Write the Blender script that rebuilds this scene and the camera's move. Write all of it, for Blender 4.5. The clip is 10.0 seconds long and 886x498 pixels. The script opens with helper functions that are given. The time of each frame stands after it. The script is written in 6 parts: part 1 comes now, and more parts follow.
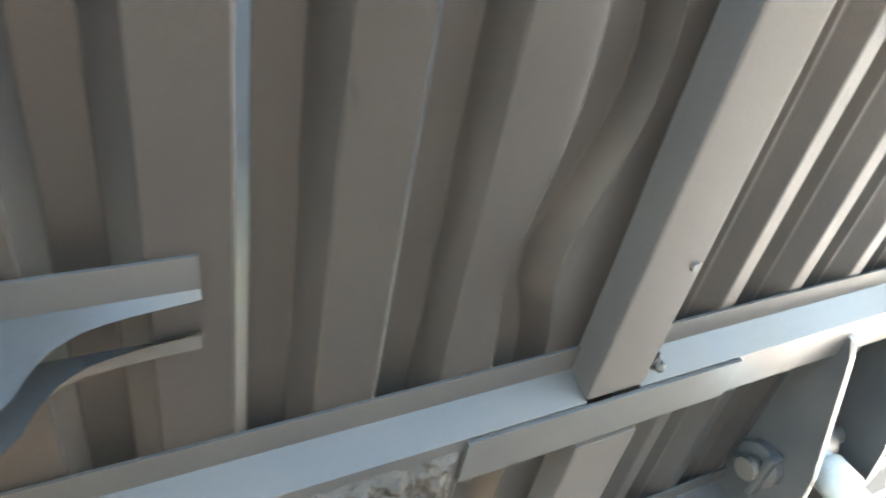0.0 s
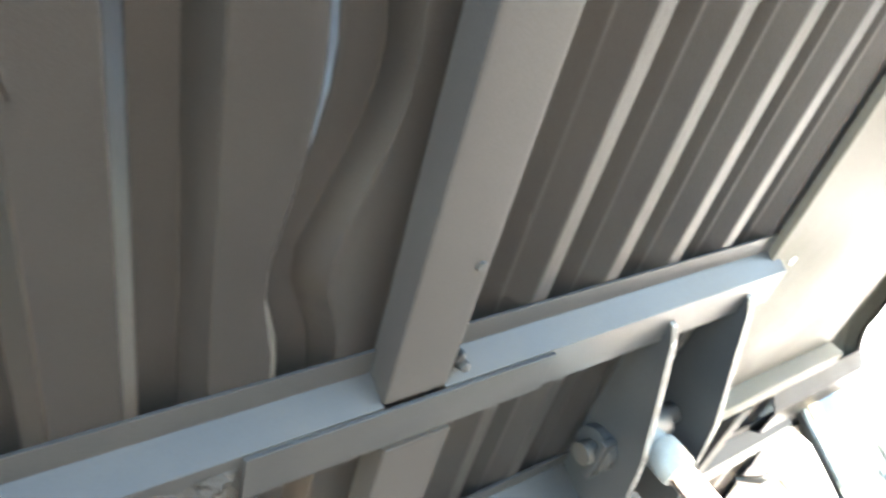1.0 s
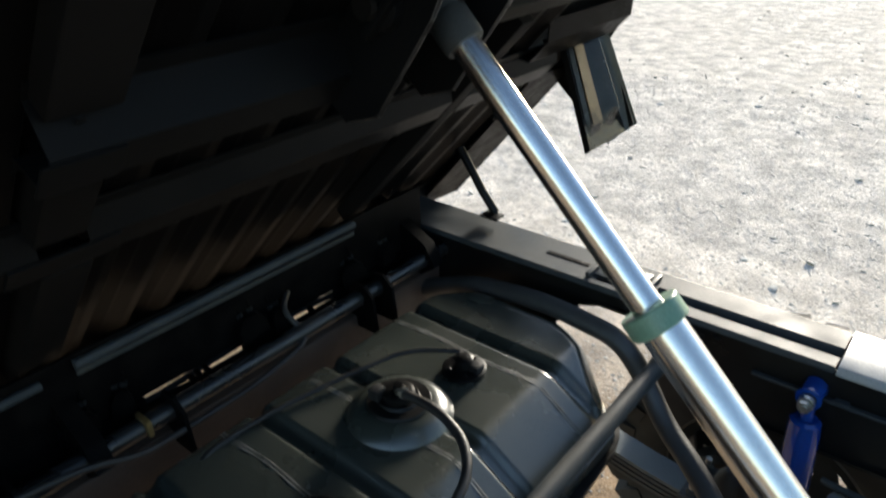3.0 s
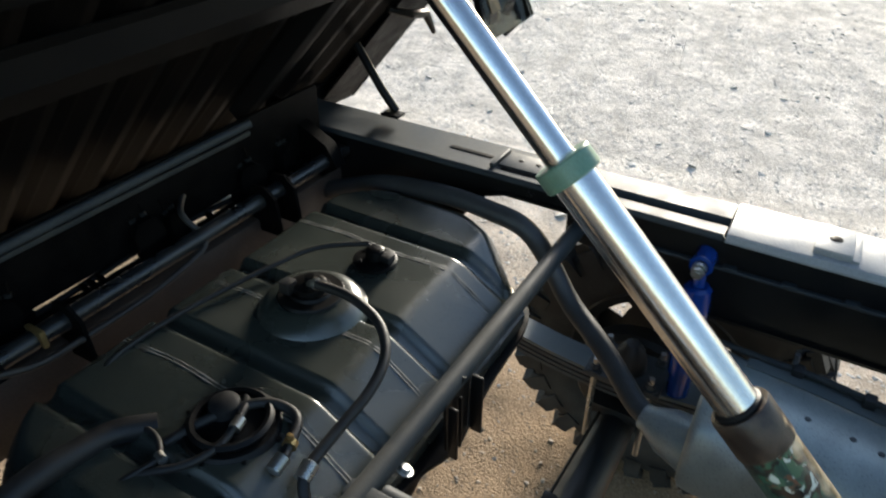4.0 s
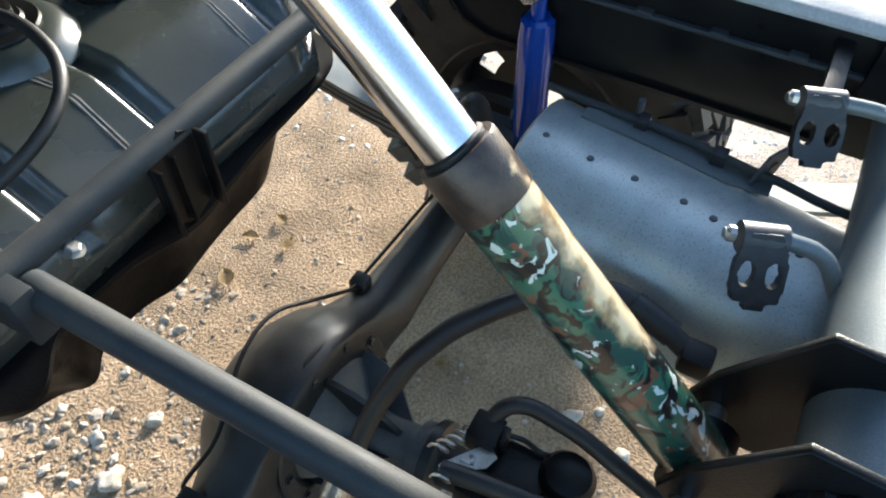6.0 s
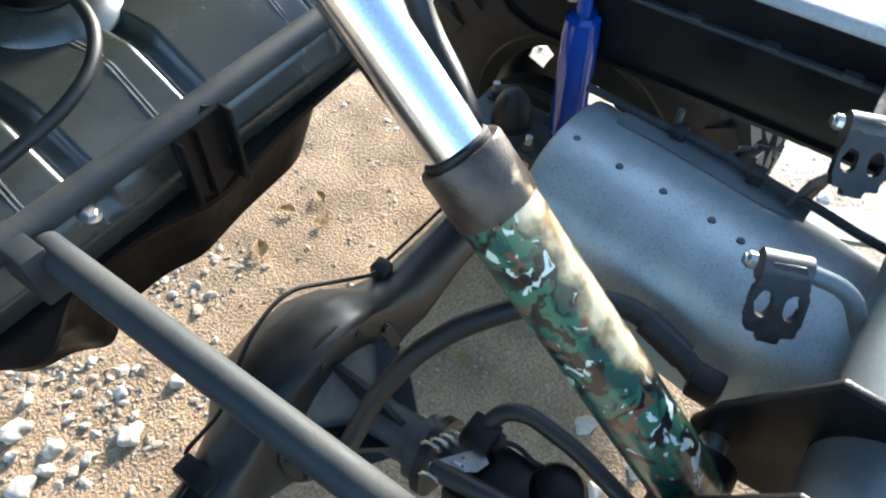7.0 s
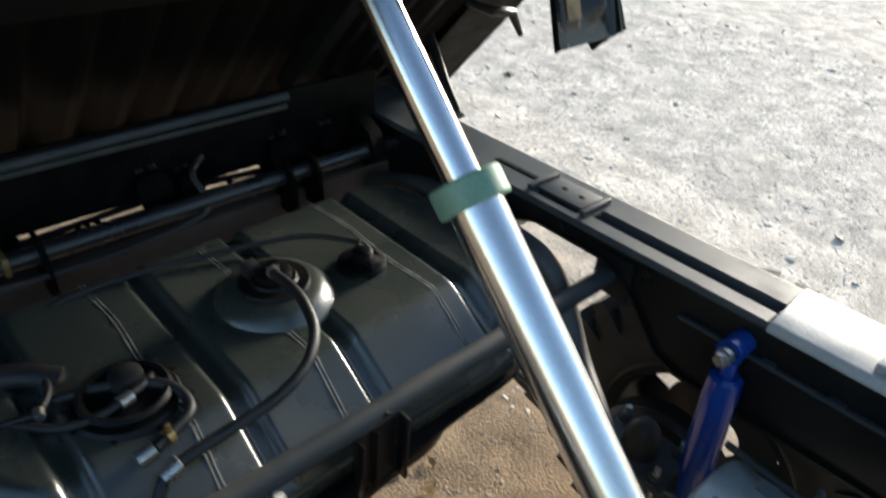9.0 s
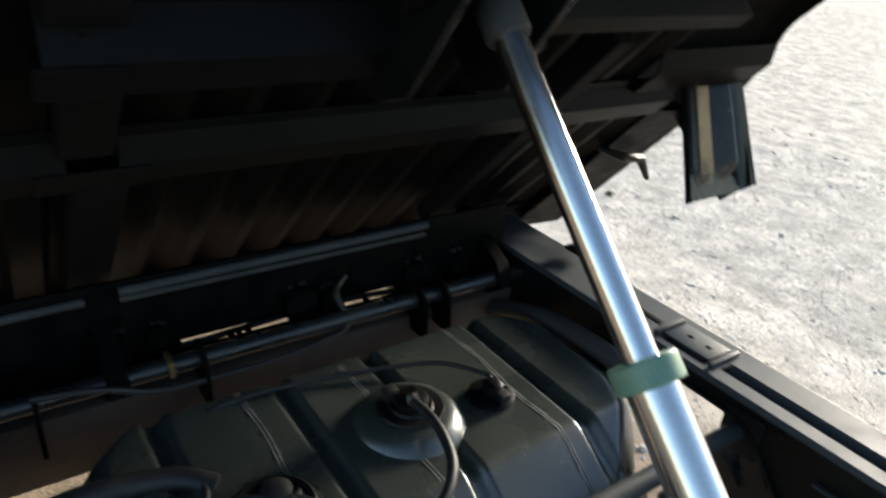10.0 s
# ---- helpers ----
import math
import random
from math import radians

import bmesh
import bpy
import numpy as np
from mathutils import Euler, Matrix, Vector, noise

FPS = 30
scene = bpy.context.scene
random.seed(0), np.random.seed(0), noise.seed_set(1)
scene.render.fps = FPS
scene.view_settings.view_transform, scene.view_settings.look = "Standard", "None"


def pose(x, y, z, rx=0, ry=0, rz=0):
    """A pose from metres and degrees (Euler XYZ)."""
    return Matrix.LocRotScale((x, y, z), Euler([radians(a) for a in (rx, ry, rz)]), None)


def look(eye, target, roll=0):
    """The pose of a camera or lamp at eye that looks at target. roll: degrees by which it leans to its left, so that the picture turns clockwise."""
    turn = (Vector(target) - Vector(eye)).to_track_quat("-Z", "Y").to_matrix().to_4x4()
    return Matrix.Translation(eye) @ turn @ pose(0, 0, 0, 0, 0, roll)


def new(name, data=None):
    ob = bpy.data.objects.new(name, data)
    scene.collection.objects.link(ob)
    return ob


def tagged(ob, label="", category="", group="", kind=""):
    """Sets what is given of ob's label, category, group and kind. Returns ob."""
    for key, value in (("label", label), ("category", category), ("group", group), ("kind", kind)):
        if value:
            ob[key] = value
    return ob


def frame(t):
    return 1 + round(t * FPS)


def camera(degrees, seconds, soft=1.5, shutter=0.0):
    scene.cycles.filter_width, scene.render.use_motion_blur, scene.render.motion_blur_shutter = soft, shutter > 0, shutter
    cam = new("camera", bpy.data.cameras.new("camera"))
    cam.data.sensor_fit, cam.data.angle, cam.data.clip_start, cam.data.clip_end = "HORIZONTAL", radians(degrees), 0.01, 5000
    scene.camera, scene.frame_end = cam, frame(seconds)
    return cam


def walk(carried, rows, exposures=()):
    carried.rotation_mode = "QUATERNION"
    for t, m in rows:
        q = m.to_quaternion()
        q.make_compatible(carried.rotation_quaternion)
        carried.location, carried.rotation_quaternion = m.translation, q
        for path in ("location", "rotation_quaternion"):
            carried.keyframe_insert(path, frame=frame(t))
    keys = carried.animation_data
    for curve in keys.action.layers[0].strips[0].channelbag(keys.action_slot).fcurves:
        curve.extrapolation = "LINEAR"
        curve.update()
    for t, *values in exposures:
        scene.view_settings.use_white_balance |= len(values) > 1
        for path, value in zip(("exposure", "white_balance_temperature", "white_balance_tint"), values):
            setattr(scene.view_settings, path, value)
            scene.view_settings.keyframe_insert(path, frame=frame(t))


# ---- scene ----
cam = camera(64.3, 10.0, soft=2.0, shutter=0.5)
PATH = [
    (0, (0.096, -0.096, 1.712), (0.988, 1.693, 1.786), -10.2),
    (0.5, (0.147, -0.105, 1.713), (1.095, 1.654, 1.772), -11.3),
    (1, (0.187, -0.112, 1.713), (1.276, 1.565, 1.671), -11.1),
    (1.5, (0.207, -0.094, 1.692), (1.42, 1.468, 1.395), -8.4),
    (2, (0.223, -0.057, 1.641), (1.495, 1.368, 1.048), -5.8),
    (2.5, (0.229, -0.033, 1.599), (1.579, 1.216, 0.811), -3.5),
    (3, (0.217, -0.018, 1.556), (1.563, 1.12, 0.612), -1.7),
    (3.2, (0.205, -0.014, 1.536), (1.579, 1.061, 0.558), 0.2),
    (4.3, (0.185, -0.019, 1.466), (1.637, 0.771, 0.341), 1.0),
    (4.5, (0.215, -0.048, 1.442), (1.68, 0.723, 0.319), 2.3),
    (5, (0.325, -0.121, 1.366), (1.683, 0.529, 0.05), 4.9),
    (5.5, (0.415, -0.169, 1.313), (1.65, 0.372, -0.164), 4.7),
    (5.7, (0.432, -0.177, 1.302), (1.612, 0.378, -0.214), 3.2),
    (6.8, (0.486, -0.207, 1.292), (1.512, 0.456, -0.292), 0.8),
    (7, (0.488, -0.21, 1.296), (1.501, 0.477, -0.286), 1.5),
    (7.5, (0.502, -0.206, 1.315), (1.59, 0.514, -0.2), 3.2),
    (8, (0.505, -0.19, 1.347), (1.608, 0.664, -0.086), 1.9),
    (8.5, (0.476, -0.159, 1.392), (1.636, 0.849, 0.111), 3.8),
    (9, (0.427, -0.138, 1.438), (1.607, 1.038, 0.33), 4.5),
    (9.5, (0.391, -0.12, 1.476), (1.55, 1.177, 0.49), 4.0),
    (10, (0.342, -0.093, 1.512), (1.42, 1.34, 0.627), 5.3),
]
EXPOSURES = [(0, 6.75, 6700, 8), (1, 6.55, 6650, 8), (1.5, 4.85, 6600, 8), (2, 2.1, 6450, 8), (2.5, 0.95, 6500, 8), (3.2, 0.92, 6500, 8), (4.5, 0.95, 6500, 8),
             (5.5, 1.55, 6350, 8), (7, 2.15, 5950, 8), (7.5, 2.1, 6000, 8), (8, 1.8, 6100, 8), (8.5, 1.25, 6300, 8), (9, 0.95, 6400, 8), (10, 0.95, 6500, 8)]
walk(cam, [(t, look(eye, target, roll)) for t, eye, target, roll in PATH], EXPOSURES)

# ---- light ----
SUN_DIR = Vector((1.0, 0.14, 0.27)).normalized()   # low sun from the truck's right, shining in under the tipped bed
world = bpy.data.worlds.new("sky")
scene.world = world
world.use_nodes = True
wn = world.node_tree.nodes
wl = world.node_tree.links
sky = wn.new("ShaderNodeTexSky")
sky.sky_type = "NISHITA"
sky.sun_disc = False
sky.sun_elevation = math.asin(SUN_DIR.z)
sky.sun_rotation = math.atan2(SUN_DIR.x, SUN_DIR.y)
sky.dust_density = 0.6
sky.ozone_density = 1.3
wl.new(sky.outputs["Color"], wn["Background"].inputs["Color"])
wn["Background"].inputs["Strength"].default_value = 0.15
sun = new("sun", bpy.data.lights.new("sun", "SUN"))
sun.data.energy = 5.0
sun.data.angle = radians(12)
sun.data.color = (1.0, 0.91, 0.79)
sun.matrix_world = look(SUN_DIR * 20, (0, 0, 0))


# ---- materials ----
def material(name, colour, rough=0.5, metal=0.0, second=None, scale=20.0, fine=300.0, bump=0.1, amount=0.5,
             coat=0.0, spec=0.5, rough_var=0.12, dist=0.002, scale_low=0.42, scale_high=0.62, specks=0.0):
    """Paint or metal with broad stains (second colour), fine grain in colour and roughness, and fine relief."""
    m = bpy.data.materials.new(name)
    m.use_nodes = True
    nt = m.node_tree
    N, K = nt.nodes, nt.links
    b = N["Principled BSDF"]
    b.inputs["Metallic"].default_value = metal
    b.inputs["Coat Weight"].default_value = coat
    b.inputs["Specular IOR Level"].default_value = spec
    tc = N.new("ShaderNodeTexCoord")
    big = N.new("ShaderNodeTexNoise")
    big.inputs["Scale"].default_value = scale
    big.inputs["Detail"].default_value = 6
    small = N.new("ShaderNodeTexNoise")
    small.inputs["Scale"].default_value = fine
    small.inputs["Detail"].default_value = 3
    for n in (big, small):
        K.new(tc.outputs["Object"], n.inputs["Vector"])
    ramp = N.new("ShaderNodeMapRange")
    ramp.inputs["From Min"].default_value = scale_low
    ramp.inputs["From Max"].default_value = scale_high
    ramp.inputs["To Max"].default_value = amount
    K.new(big.outputs["Fac"], ramp.inputs["Value"])
    mix = N.new("ShaderNodeMix")
    mix.data_type = "RGBA"
    mix.inputs["A"].default_value = (*colour, 1)
    mix.inputs["B"].default_value = (*(second or [c * 0.6 for c in colour]), 1)
    K.new(ramp.outputs["Result"], mix.inputs["Factor"])
    grain = N.new("ShaderNodeMix")
    grain.data_type = "RGBA"
    grain.blend_type = "MULTIPLY"
    grain.inputs["Factor"].default_value = 0.35
    K.new(mix.outputs["Result"], grain.inputs["A"])
    gr = N.new("ShaderNodeMapRange")
    gr.inputs["From Min"].default_value = 0.3
    gr.inputs["From Max"].default_value = 0.7
    gr.inputs["To Min"].default_value = 0.55
    gr.inputs["To Max"].default_value = 1.2
    K.new(small.outputs["Fac"], gr.inputs["Value"])
    K.new(gr.outputs["Result"], grain.inputs["B"])
    K.new(grain.outputs["Result"], b.inputs["Base Color"])
    rr = N.new("ShaderNodeMapRange")
    rr.inputs["From Min"].default_value = 0.3
    rr.inputs["From Max"].default_value = 0.7
    rr.inputs["To Min"].default_value = max(0.02, rough - rough_var)
    rr.inputs["To Max"].default_value = min(1.0, rough + rough_var)
    K.new(big.outputs["Fac"], rr.inputs["Value"])
    K.new(rr.outputs["Result"], b.inputs["Roughness"])
    if specks:
        vor = N.new("ShaderNodeTexVoronoi")
        vor.inputs["Scale"].default_value = specks
        K.new(tc.outputs["Object"], vor.inputs["Vector"])
        sr = N.new("ShaderNodeMapRange")
        sr.inputs["From Min"].default_value = 0.14
        sr.inputs["From Max"].default_value = 0.3
        sr.inputs["To Min"].default_value = 0.3
        K.new(vor.outputs["Distance"], sr.inputs["Value"])
        pit = N.new("ShaderNodeMix")
        pit.data_type = "RGBA"
        pit.blend_type = "MULTIPLY"
        pit.inputs["Factor"].default_value = 0.38
        K.new(grain.outputs["Result"], pit.inputs["A"])
        K.new(sr.outputs["Result"], pit.inputs["B"])
        K.new(pit.outputs["Result"], b.inputs["Base Color"])
    bp = N.new("ShaderNodeBump")
    bp.inputs["Strength"].default_value = bump
    bp.inputs["Distance"].default_value = dist
    K.new(small.outputs["Fac"], bp.inputs["Height"])
    K.new(bp.outputs["Normal"], b.inputs["Normal"])
    return m


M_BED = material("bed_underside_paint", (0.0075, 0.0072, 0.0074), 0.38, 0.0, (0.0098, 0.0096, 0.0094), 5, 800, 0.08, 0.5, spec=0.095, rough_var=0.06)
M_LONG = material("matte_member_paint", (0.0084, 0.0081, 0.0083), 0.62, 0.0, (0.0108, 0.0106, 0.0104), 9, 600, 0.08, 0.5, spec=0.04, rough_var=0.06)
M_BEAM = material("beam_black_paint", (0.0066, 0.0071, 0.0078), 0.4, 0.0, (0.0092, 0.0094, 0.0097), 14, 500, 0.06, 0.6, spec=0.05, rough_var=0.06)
# paler bevels: edge highlight put into the colour, along with patchy wear
M_EDGE = material("worn_edge_highlight", (0.05, 0.046, 0.041), 0.34, 0.0, (0.011, 0.0108, 0.0105), 35, 500, 0.15, 1.0, spec=0.3)
# paler and warmer than the floor paint
M_SIDE = material("paler_side_paint", (0.019, 0.0178, 0.0155), 0.65, 0.0, (0.026, 0.0238, 0.02), 6, 400, 0.1, 0.6, spec=0.05)
M_BLACK = material("chassis_black_paint", (0.0045, 0.0045, 0.005), 0.38, 0.0, (0.012, 0.011, 0.0095), 11, 380, 0.2, 0.5, spec=0.22)
M_RAIL = material("rail_dusty_paint", (0.034, 0.041, 0.047), 0.5, 0.0, (0.055, 0.062, 0.066), 13, 260, 0.15, 0.6, spec=0.2)
M_FRONT = material("pale_plate_paint", (0.27, 0.28, 0.285), 0.38, 0.0, (0.34, 0.345, 0.345), 13, 260, 0.15, 0.6)
M_TANK = material("tank_satin_black", (0.034, 0.040, 0.034), 0.27, 0.0, (0.05, 0.055, 0.046), 7, 600, 0.1, 0.6, spec=1.0, rough_var=0.06)
M_TUBE = material("tube_dusty_black", (0.03, 0.035, 0.038), 0.58, 0.0, (0.055, 0.055, 0.05), 14, 450, 0.12, 0.7, spec=0.25)
M_HINGE = material("hinge_gloss_black", (0.012, 0.013, 0.015), 0.3, 0.0, (0.022, 0.023, 0.024), 14, 450, 0.12, 0.7, spec=0.6)
M_GREYTUBE = material("tube_grey_primer", (0.13, 0.152, 0.155), 0.45, 0.3, (0.18, 0.195, 0.19), 10, 500, 0.12, 0.6)
M_SKIRT = material("skirt_worn_enamel", (0.03, 0.031, 0.031), 0.22, 0.0, (0.05, 0.049, 0.046), 14, 400, 0.12, 0.6, spec=0.8)
# tan that puts the ground's reflection on the skirt into the colour
M_TAN_SHEEN = material("tan_ground_sheen", (0.30, 0.205, 0.105), 0.6, 0.0, (0.14, 0.105, 0.068), 22, 300, 0.25, 0.8, spec=0.3)
M_CHROME = material("polished_chrome", (0.78, 0.78, 0.785), 0.125, 1.0, (0.7, 0.695, 0.69), 16, 900, 0.01, 0.5, rough_var=0.03)
# the rods are ground round their girth, so their reflections are drawn out lengthwise
M_CHROME.node_tree.nodes["Principled BSDF"].inputs["Anisotropic"].default_value = 1.0
lay = M_CHROME.node_tree.nodes.new("ShaderNodeCombineXYZ")
lay.inputs["Y"].default_value, lay.inputs["Z"].default_value = 0.7, 0.714
M_CHROME.node_tree.links.new(lay.outputs["Vector"], M_CHROME.node_tree.nodes["Principled BSDF"].inputs["Tangent"])
M_RING = material("green_nylon_ring", (0.14, 0.27, 0.2), 0.38, 0.0, (0.22, 0.32, 0.23), 30, 400, 0.08, 0.5)
M_BLUE = material("blue_gloss_enamel", (0.004, 0.04, 0.24), 0.16, 0.0, (0.006, 0.05, 0.3), 12, 500, 0.03, 0.4, coat=0.6)
M_MUFF = material("aluminised_steel", (0.39, 0.43, 0.42), 0.4, 0.4, (0.29, 0.32, 0.315), 22, 520, 0.1, 0.6, rough_var=0.04, specks=190)
M_PIPE = material("dull_exhaust_pipe", (0.07, 0.07, 0.07), 0.5, 0.3, (0.05, 0.046, 0.042), 12, 400, 0.2, 0.6)
M_RUBBER = material("black_rubber", (0.011, 0.011, 0.012), 0.5, 0.0, (0.02, 0.0195, 0.019), 25, 500, 0.2, 0.6)
M_TYRE = material("dusty_tyre_rubber", (0.014, 0.014, 0.014), 0.72, 0.0, (0.042, 0.039, 0.035), 22, 260, 0.3, 0.8)
M_AXLE = material("greasy_axle_paint", (0.0062, 0.0082, 0.0098), 0.45, 0.0, (0.012, 0.0145, 0.0165), 16, 300, 0.15, 0.8)
M_GREYDUST = material("dusty_casting", (0.05, 0.055, 0.06), 0.55, 0.1, (0.095, 0.097, 0.097), 16, 260, 0.3, 0.7)
M_ZINC = material("zinc_plated_steel", (0.5, 0.5, 0.48), 0.32, 0.9, (0.35, 0.3, 0.22), 40, 500, 0.1, 0.5)
M_BROWN = material("brown_dusty_beam", (0.115, 0.08, 0.06), 0.55, 0.0, (0.07, 0.052, 0.042), 10, 300, 0.25, 0.7)
M_SEAM = material("worn_seam_line", (0.125, 0.125, 0.115), 0.6, 0.0, (0.05, 0.054, 0.048), 26, 400, 0.2, 1.0)
M_BRASS = material("yellow_passivated", (0.42, 0.29, 0.12), 0.4, 0.8, (0.25, 0.17, 0.08), 60, 400, 0.1, 0.5)
M_WHITE = material("white_paint_far", (0.75, 0.75, 0.73), 0.5, 0.0, (0.6, 0.58, 0.54), 8, 200, 0.1, 0.5)
# near-black that puts deep shade into hinge parts, recesses and undersides
M_DARK = material("shade_black", (0.003, 0.003, 0.0033), 0.4, 0.0, (0.008, 0.0075, 0.007), 20, 300, 0.3, 0.5, spec=0.03)
M_TAR = material("crumbling_underseal", (0.008, 0.008, 0.0078), 0.6, 0.0, (0.016, 0.015, 0.0145), 60, 200, 0.8, 0.8, spec=0.08, dist=0.004)
M_LEAF = material("dry_leaf", (0.42, 0.29, 0.13), 0.7, 0.0, (0.3, 0.2, 0.09), 80, 400, 0.3, 0.6)
M_WEED = material("yellow_green_leaf", (0.11, 0.13, 0.035), 0.6, 0.0, (0.16, 0.14, 0.05), 60, 400, 0.2, 0.5)
M_STONE = material("pale_limestone", (0.46, 0.42, 0.365), 0.9, 0.0, (0.34, 0.29, 0.235), 30, 300, 0.5, 0.8, spec=0.2)


BARREL_AXIS = (0.0, 0.7, 0.714)


def bronze_band(N, K, point, low, high, start):
    """How much bronze covers the barrel: a ragged band along its upper right side, ending short of the foot."""
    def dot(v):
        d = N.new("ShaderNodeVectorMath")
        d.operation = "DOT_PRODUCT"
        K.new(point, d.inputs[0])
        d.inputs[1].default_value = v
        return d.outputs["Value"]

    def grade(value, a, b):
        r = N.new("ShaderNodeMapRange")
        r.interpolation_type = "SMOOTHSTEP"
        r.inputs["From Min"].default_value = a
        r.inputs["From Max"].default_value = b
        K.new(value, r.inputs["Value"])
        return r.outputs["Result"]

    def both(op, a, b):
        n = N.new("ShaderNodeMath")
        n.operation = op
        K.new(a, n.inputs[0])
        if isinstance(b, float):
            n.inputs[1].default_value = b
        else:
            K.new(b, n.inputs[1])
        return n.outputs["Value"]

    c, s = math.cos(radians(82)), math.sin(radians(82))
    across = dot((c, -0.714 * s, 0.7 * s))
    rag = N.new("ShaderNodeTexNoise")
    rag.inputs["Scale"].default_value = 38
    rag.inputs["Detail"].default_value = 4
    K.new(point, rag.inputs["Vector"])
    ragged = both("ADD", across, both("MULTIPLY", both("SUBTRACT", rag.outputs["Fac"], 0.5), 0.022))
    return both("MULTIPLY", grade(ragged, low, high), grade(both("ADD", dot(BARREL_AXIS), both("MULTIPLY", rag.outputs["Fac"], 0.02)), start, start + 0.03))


def camo_material():
    m = bpy.data.materials.new("camouflage_enamel")
    m.use_nodes = True
    N, K = m.node_tree.nodes, m.node_tree.links
    b = N["Principled BSDF"]
    tc = N.new("ShaderNodeTexCoord")
    warp = N.new("ShaderNodeTexNoise")
    warp.inputs["Scale"].default_value = 38
    K.new(tc.outputs["Object"], warp.inputs["Vector"])
    off = N.new("ShaderNodeMix")
    off.data_type = "VECTOR"
    off.inputs["Factor"].default_value = 0.03
    K.new(tc.outputs["Object"], off.inputs["A"])
    K.new(warp.outputs["Color"], off.inputs["B"])
    colour = None
    base = (0.028, 0.115, 0.07, 1)
    layers = [((0.012, 0.055, 0.045, 1), 30, 0.53, 7.7), ((0.15, 0.065, 0.035, 1), 31, 0.59, 3.1),
              ((0.004, 0.005, 0.006, 1), 34, 0.525, 1.3), ((0.55, 0.62, 0.57, 1), 48, 0.615, 9.2)]
    for col, sc, cut, seed in layers:
        n = N.new("ShaderNodeTexNoise")
        n.noise_dimensions = "4D"
        n.inputs["W"].default_value = seed
        n.inputs["Scale"].default_value = sc
        n.inputs["Detail"].default_value = 2.2
        n.inputs["Distortion"].default_value = 1.5
        K.new(off.outputs["Result"], n.inputs["Vector"])
        r = N.new("ShaderNodeMapRange")
        r.inputs["From Min"].default_value = cut
        r.inputs["From Max"].default_value = cut + 0.03
        K.new(n.outputs["Fac"], r.inputs["Value"])
        mix = N.new("ShaderNodeMix")
        mix.data_type = "RGBA"
        K.new(r.outputs["Result"], mix.inputs["Factor"])
        if colour is None:
            mix.inputs["A"].default_value = base
        else:
            K.new(colour, mix.inputs["A"])
        mix.inputs["B"].default_value = col
        colour = mix.outputs["Result"]
    # bronze, then cream, mixed over the camouflage along the band
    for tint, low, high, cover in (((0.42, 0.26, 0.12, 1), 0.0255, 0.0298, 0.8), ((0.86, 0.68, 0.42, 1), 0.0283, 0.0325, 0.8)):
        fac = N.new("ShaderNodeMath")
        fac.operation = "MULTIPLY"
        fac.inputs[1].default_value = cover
        K.new(bronze_band(N, K, tc.outputs["Object"], low, high, 0.135), fac.inputs[0])
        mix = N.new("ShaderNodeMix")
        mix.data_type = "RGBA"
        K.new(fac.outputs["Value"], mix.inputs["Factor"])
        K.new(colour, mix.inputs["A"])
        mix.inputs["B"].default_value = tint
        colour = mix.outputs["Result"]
    K.new(colour, b.inputs["Base Color"])
    b.inputs["Roughness"].default_value = 0.34
    b.inputs["Coat Weight"].default_value = 0.8
    b.inputs["Coat Roughness"].default_value = 0.13
    fine = N.new("ShaderNodeTexNoise")
    fine.inputs["Scale"].default_value = 900
    K.new(tc.outputs["Object"], fine.inputs["Vector"])
    bp = N.new("ShaderNodeBump")
    bp.inputs["Strength"].default_value = 0.15
    bp.inputs["Distance"].default_value = 0.001
    K.new(fine.outputs["Fac"], bp.inputs["Height"])
    K.new(bp.outputs["Normal"], b.inputs["Normal"])
    return m


def collar_material():
    """Brown speckled enamel, turning bronze along the same band."""
    m = material("speckled_brown_enamel", (0.03, 0.02, 0.016), 0.4, 0.0, (0.075, 0.05, 0.035), 40, 420, 0.2, 0.8)
    N, K = m.node_tree.nodes, m.node_tree.links
    b = N["Principled BSDF"]
    under = b.inputs["Base Color"].links[0].from_socket
    tc = N.new("ShaderNodeTexCoord")
    mix = N.new("ShaderNodeMix")
    mix.data_type = "RGBA"
    K.new(bronze_band(N, K, tc.outputs["Object"], 0.0325, 0.0365, 0.1), mix.inputs["Factor"])
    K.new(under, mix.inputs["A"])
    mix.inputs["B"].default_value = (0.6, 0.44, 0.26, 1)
    K.new(mix.outputs["Result"], b.inputs["Base Color"])
    return m


M_COLLAR = collar_material()
M_CAMO = camo_material()


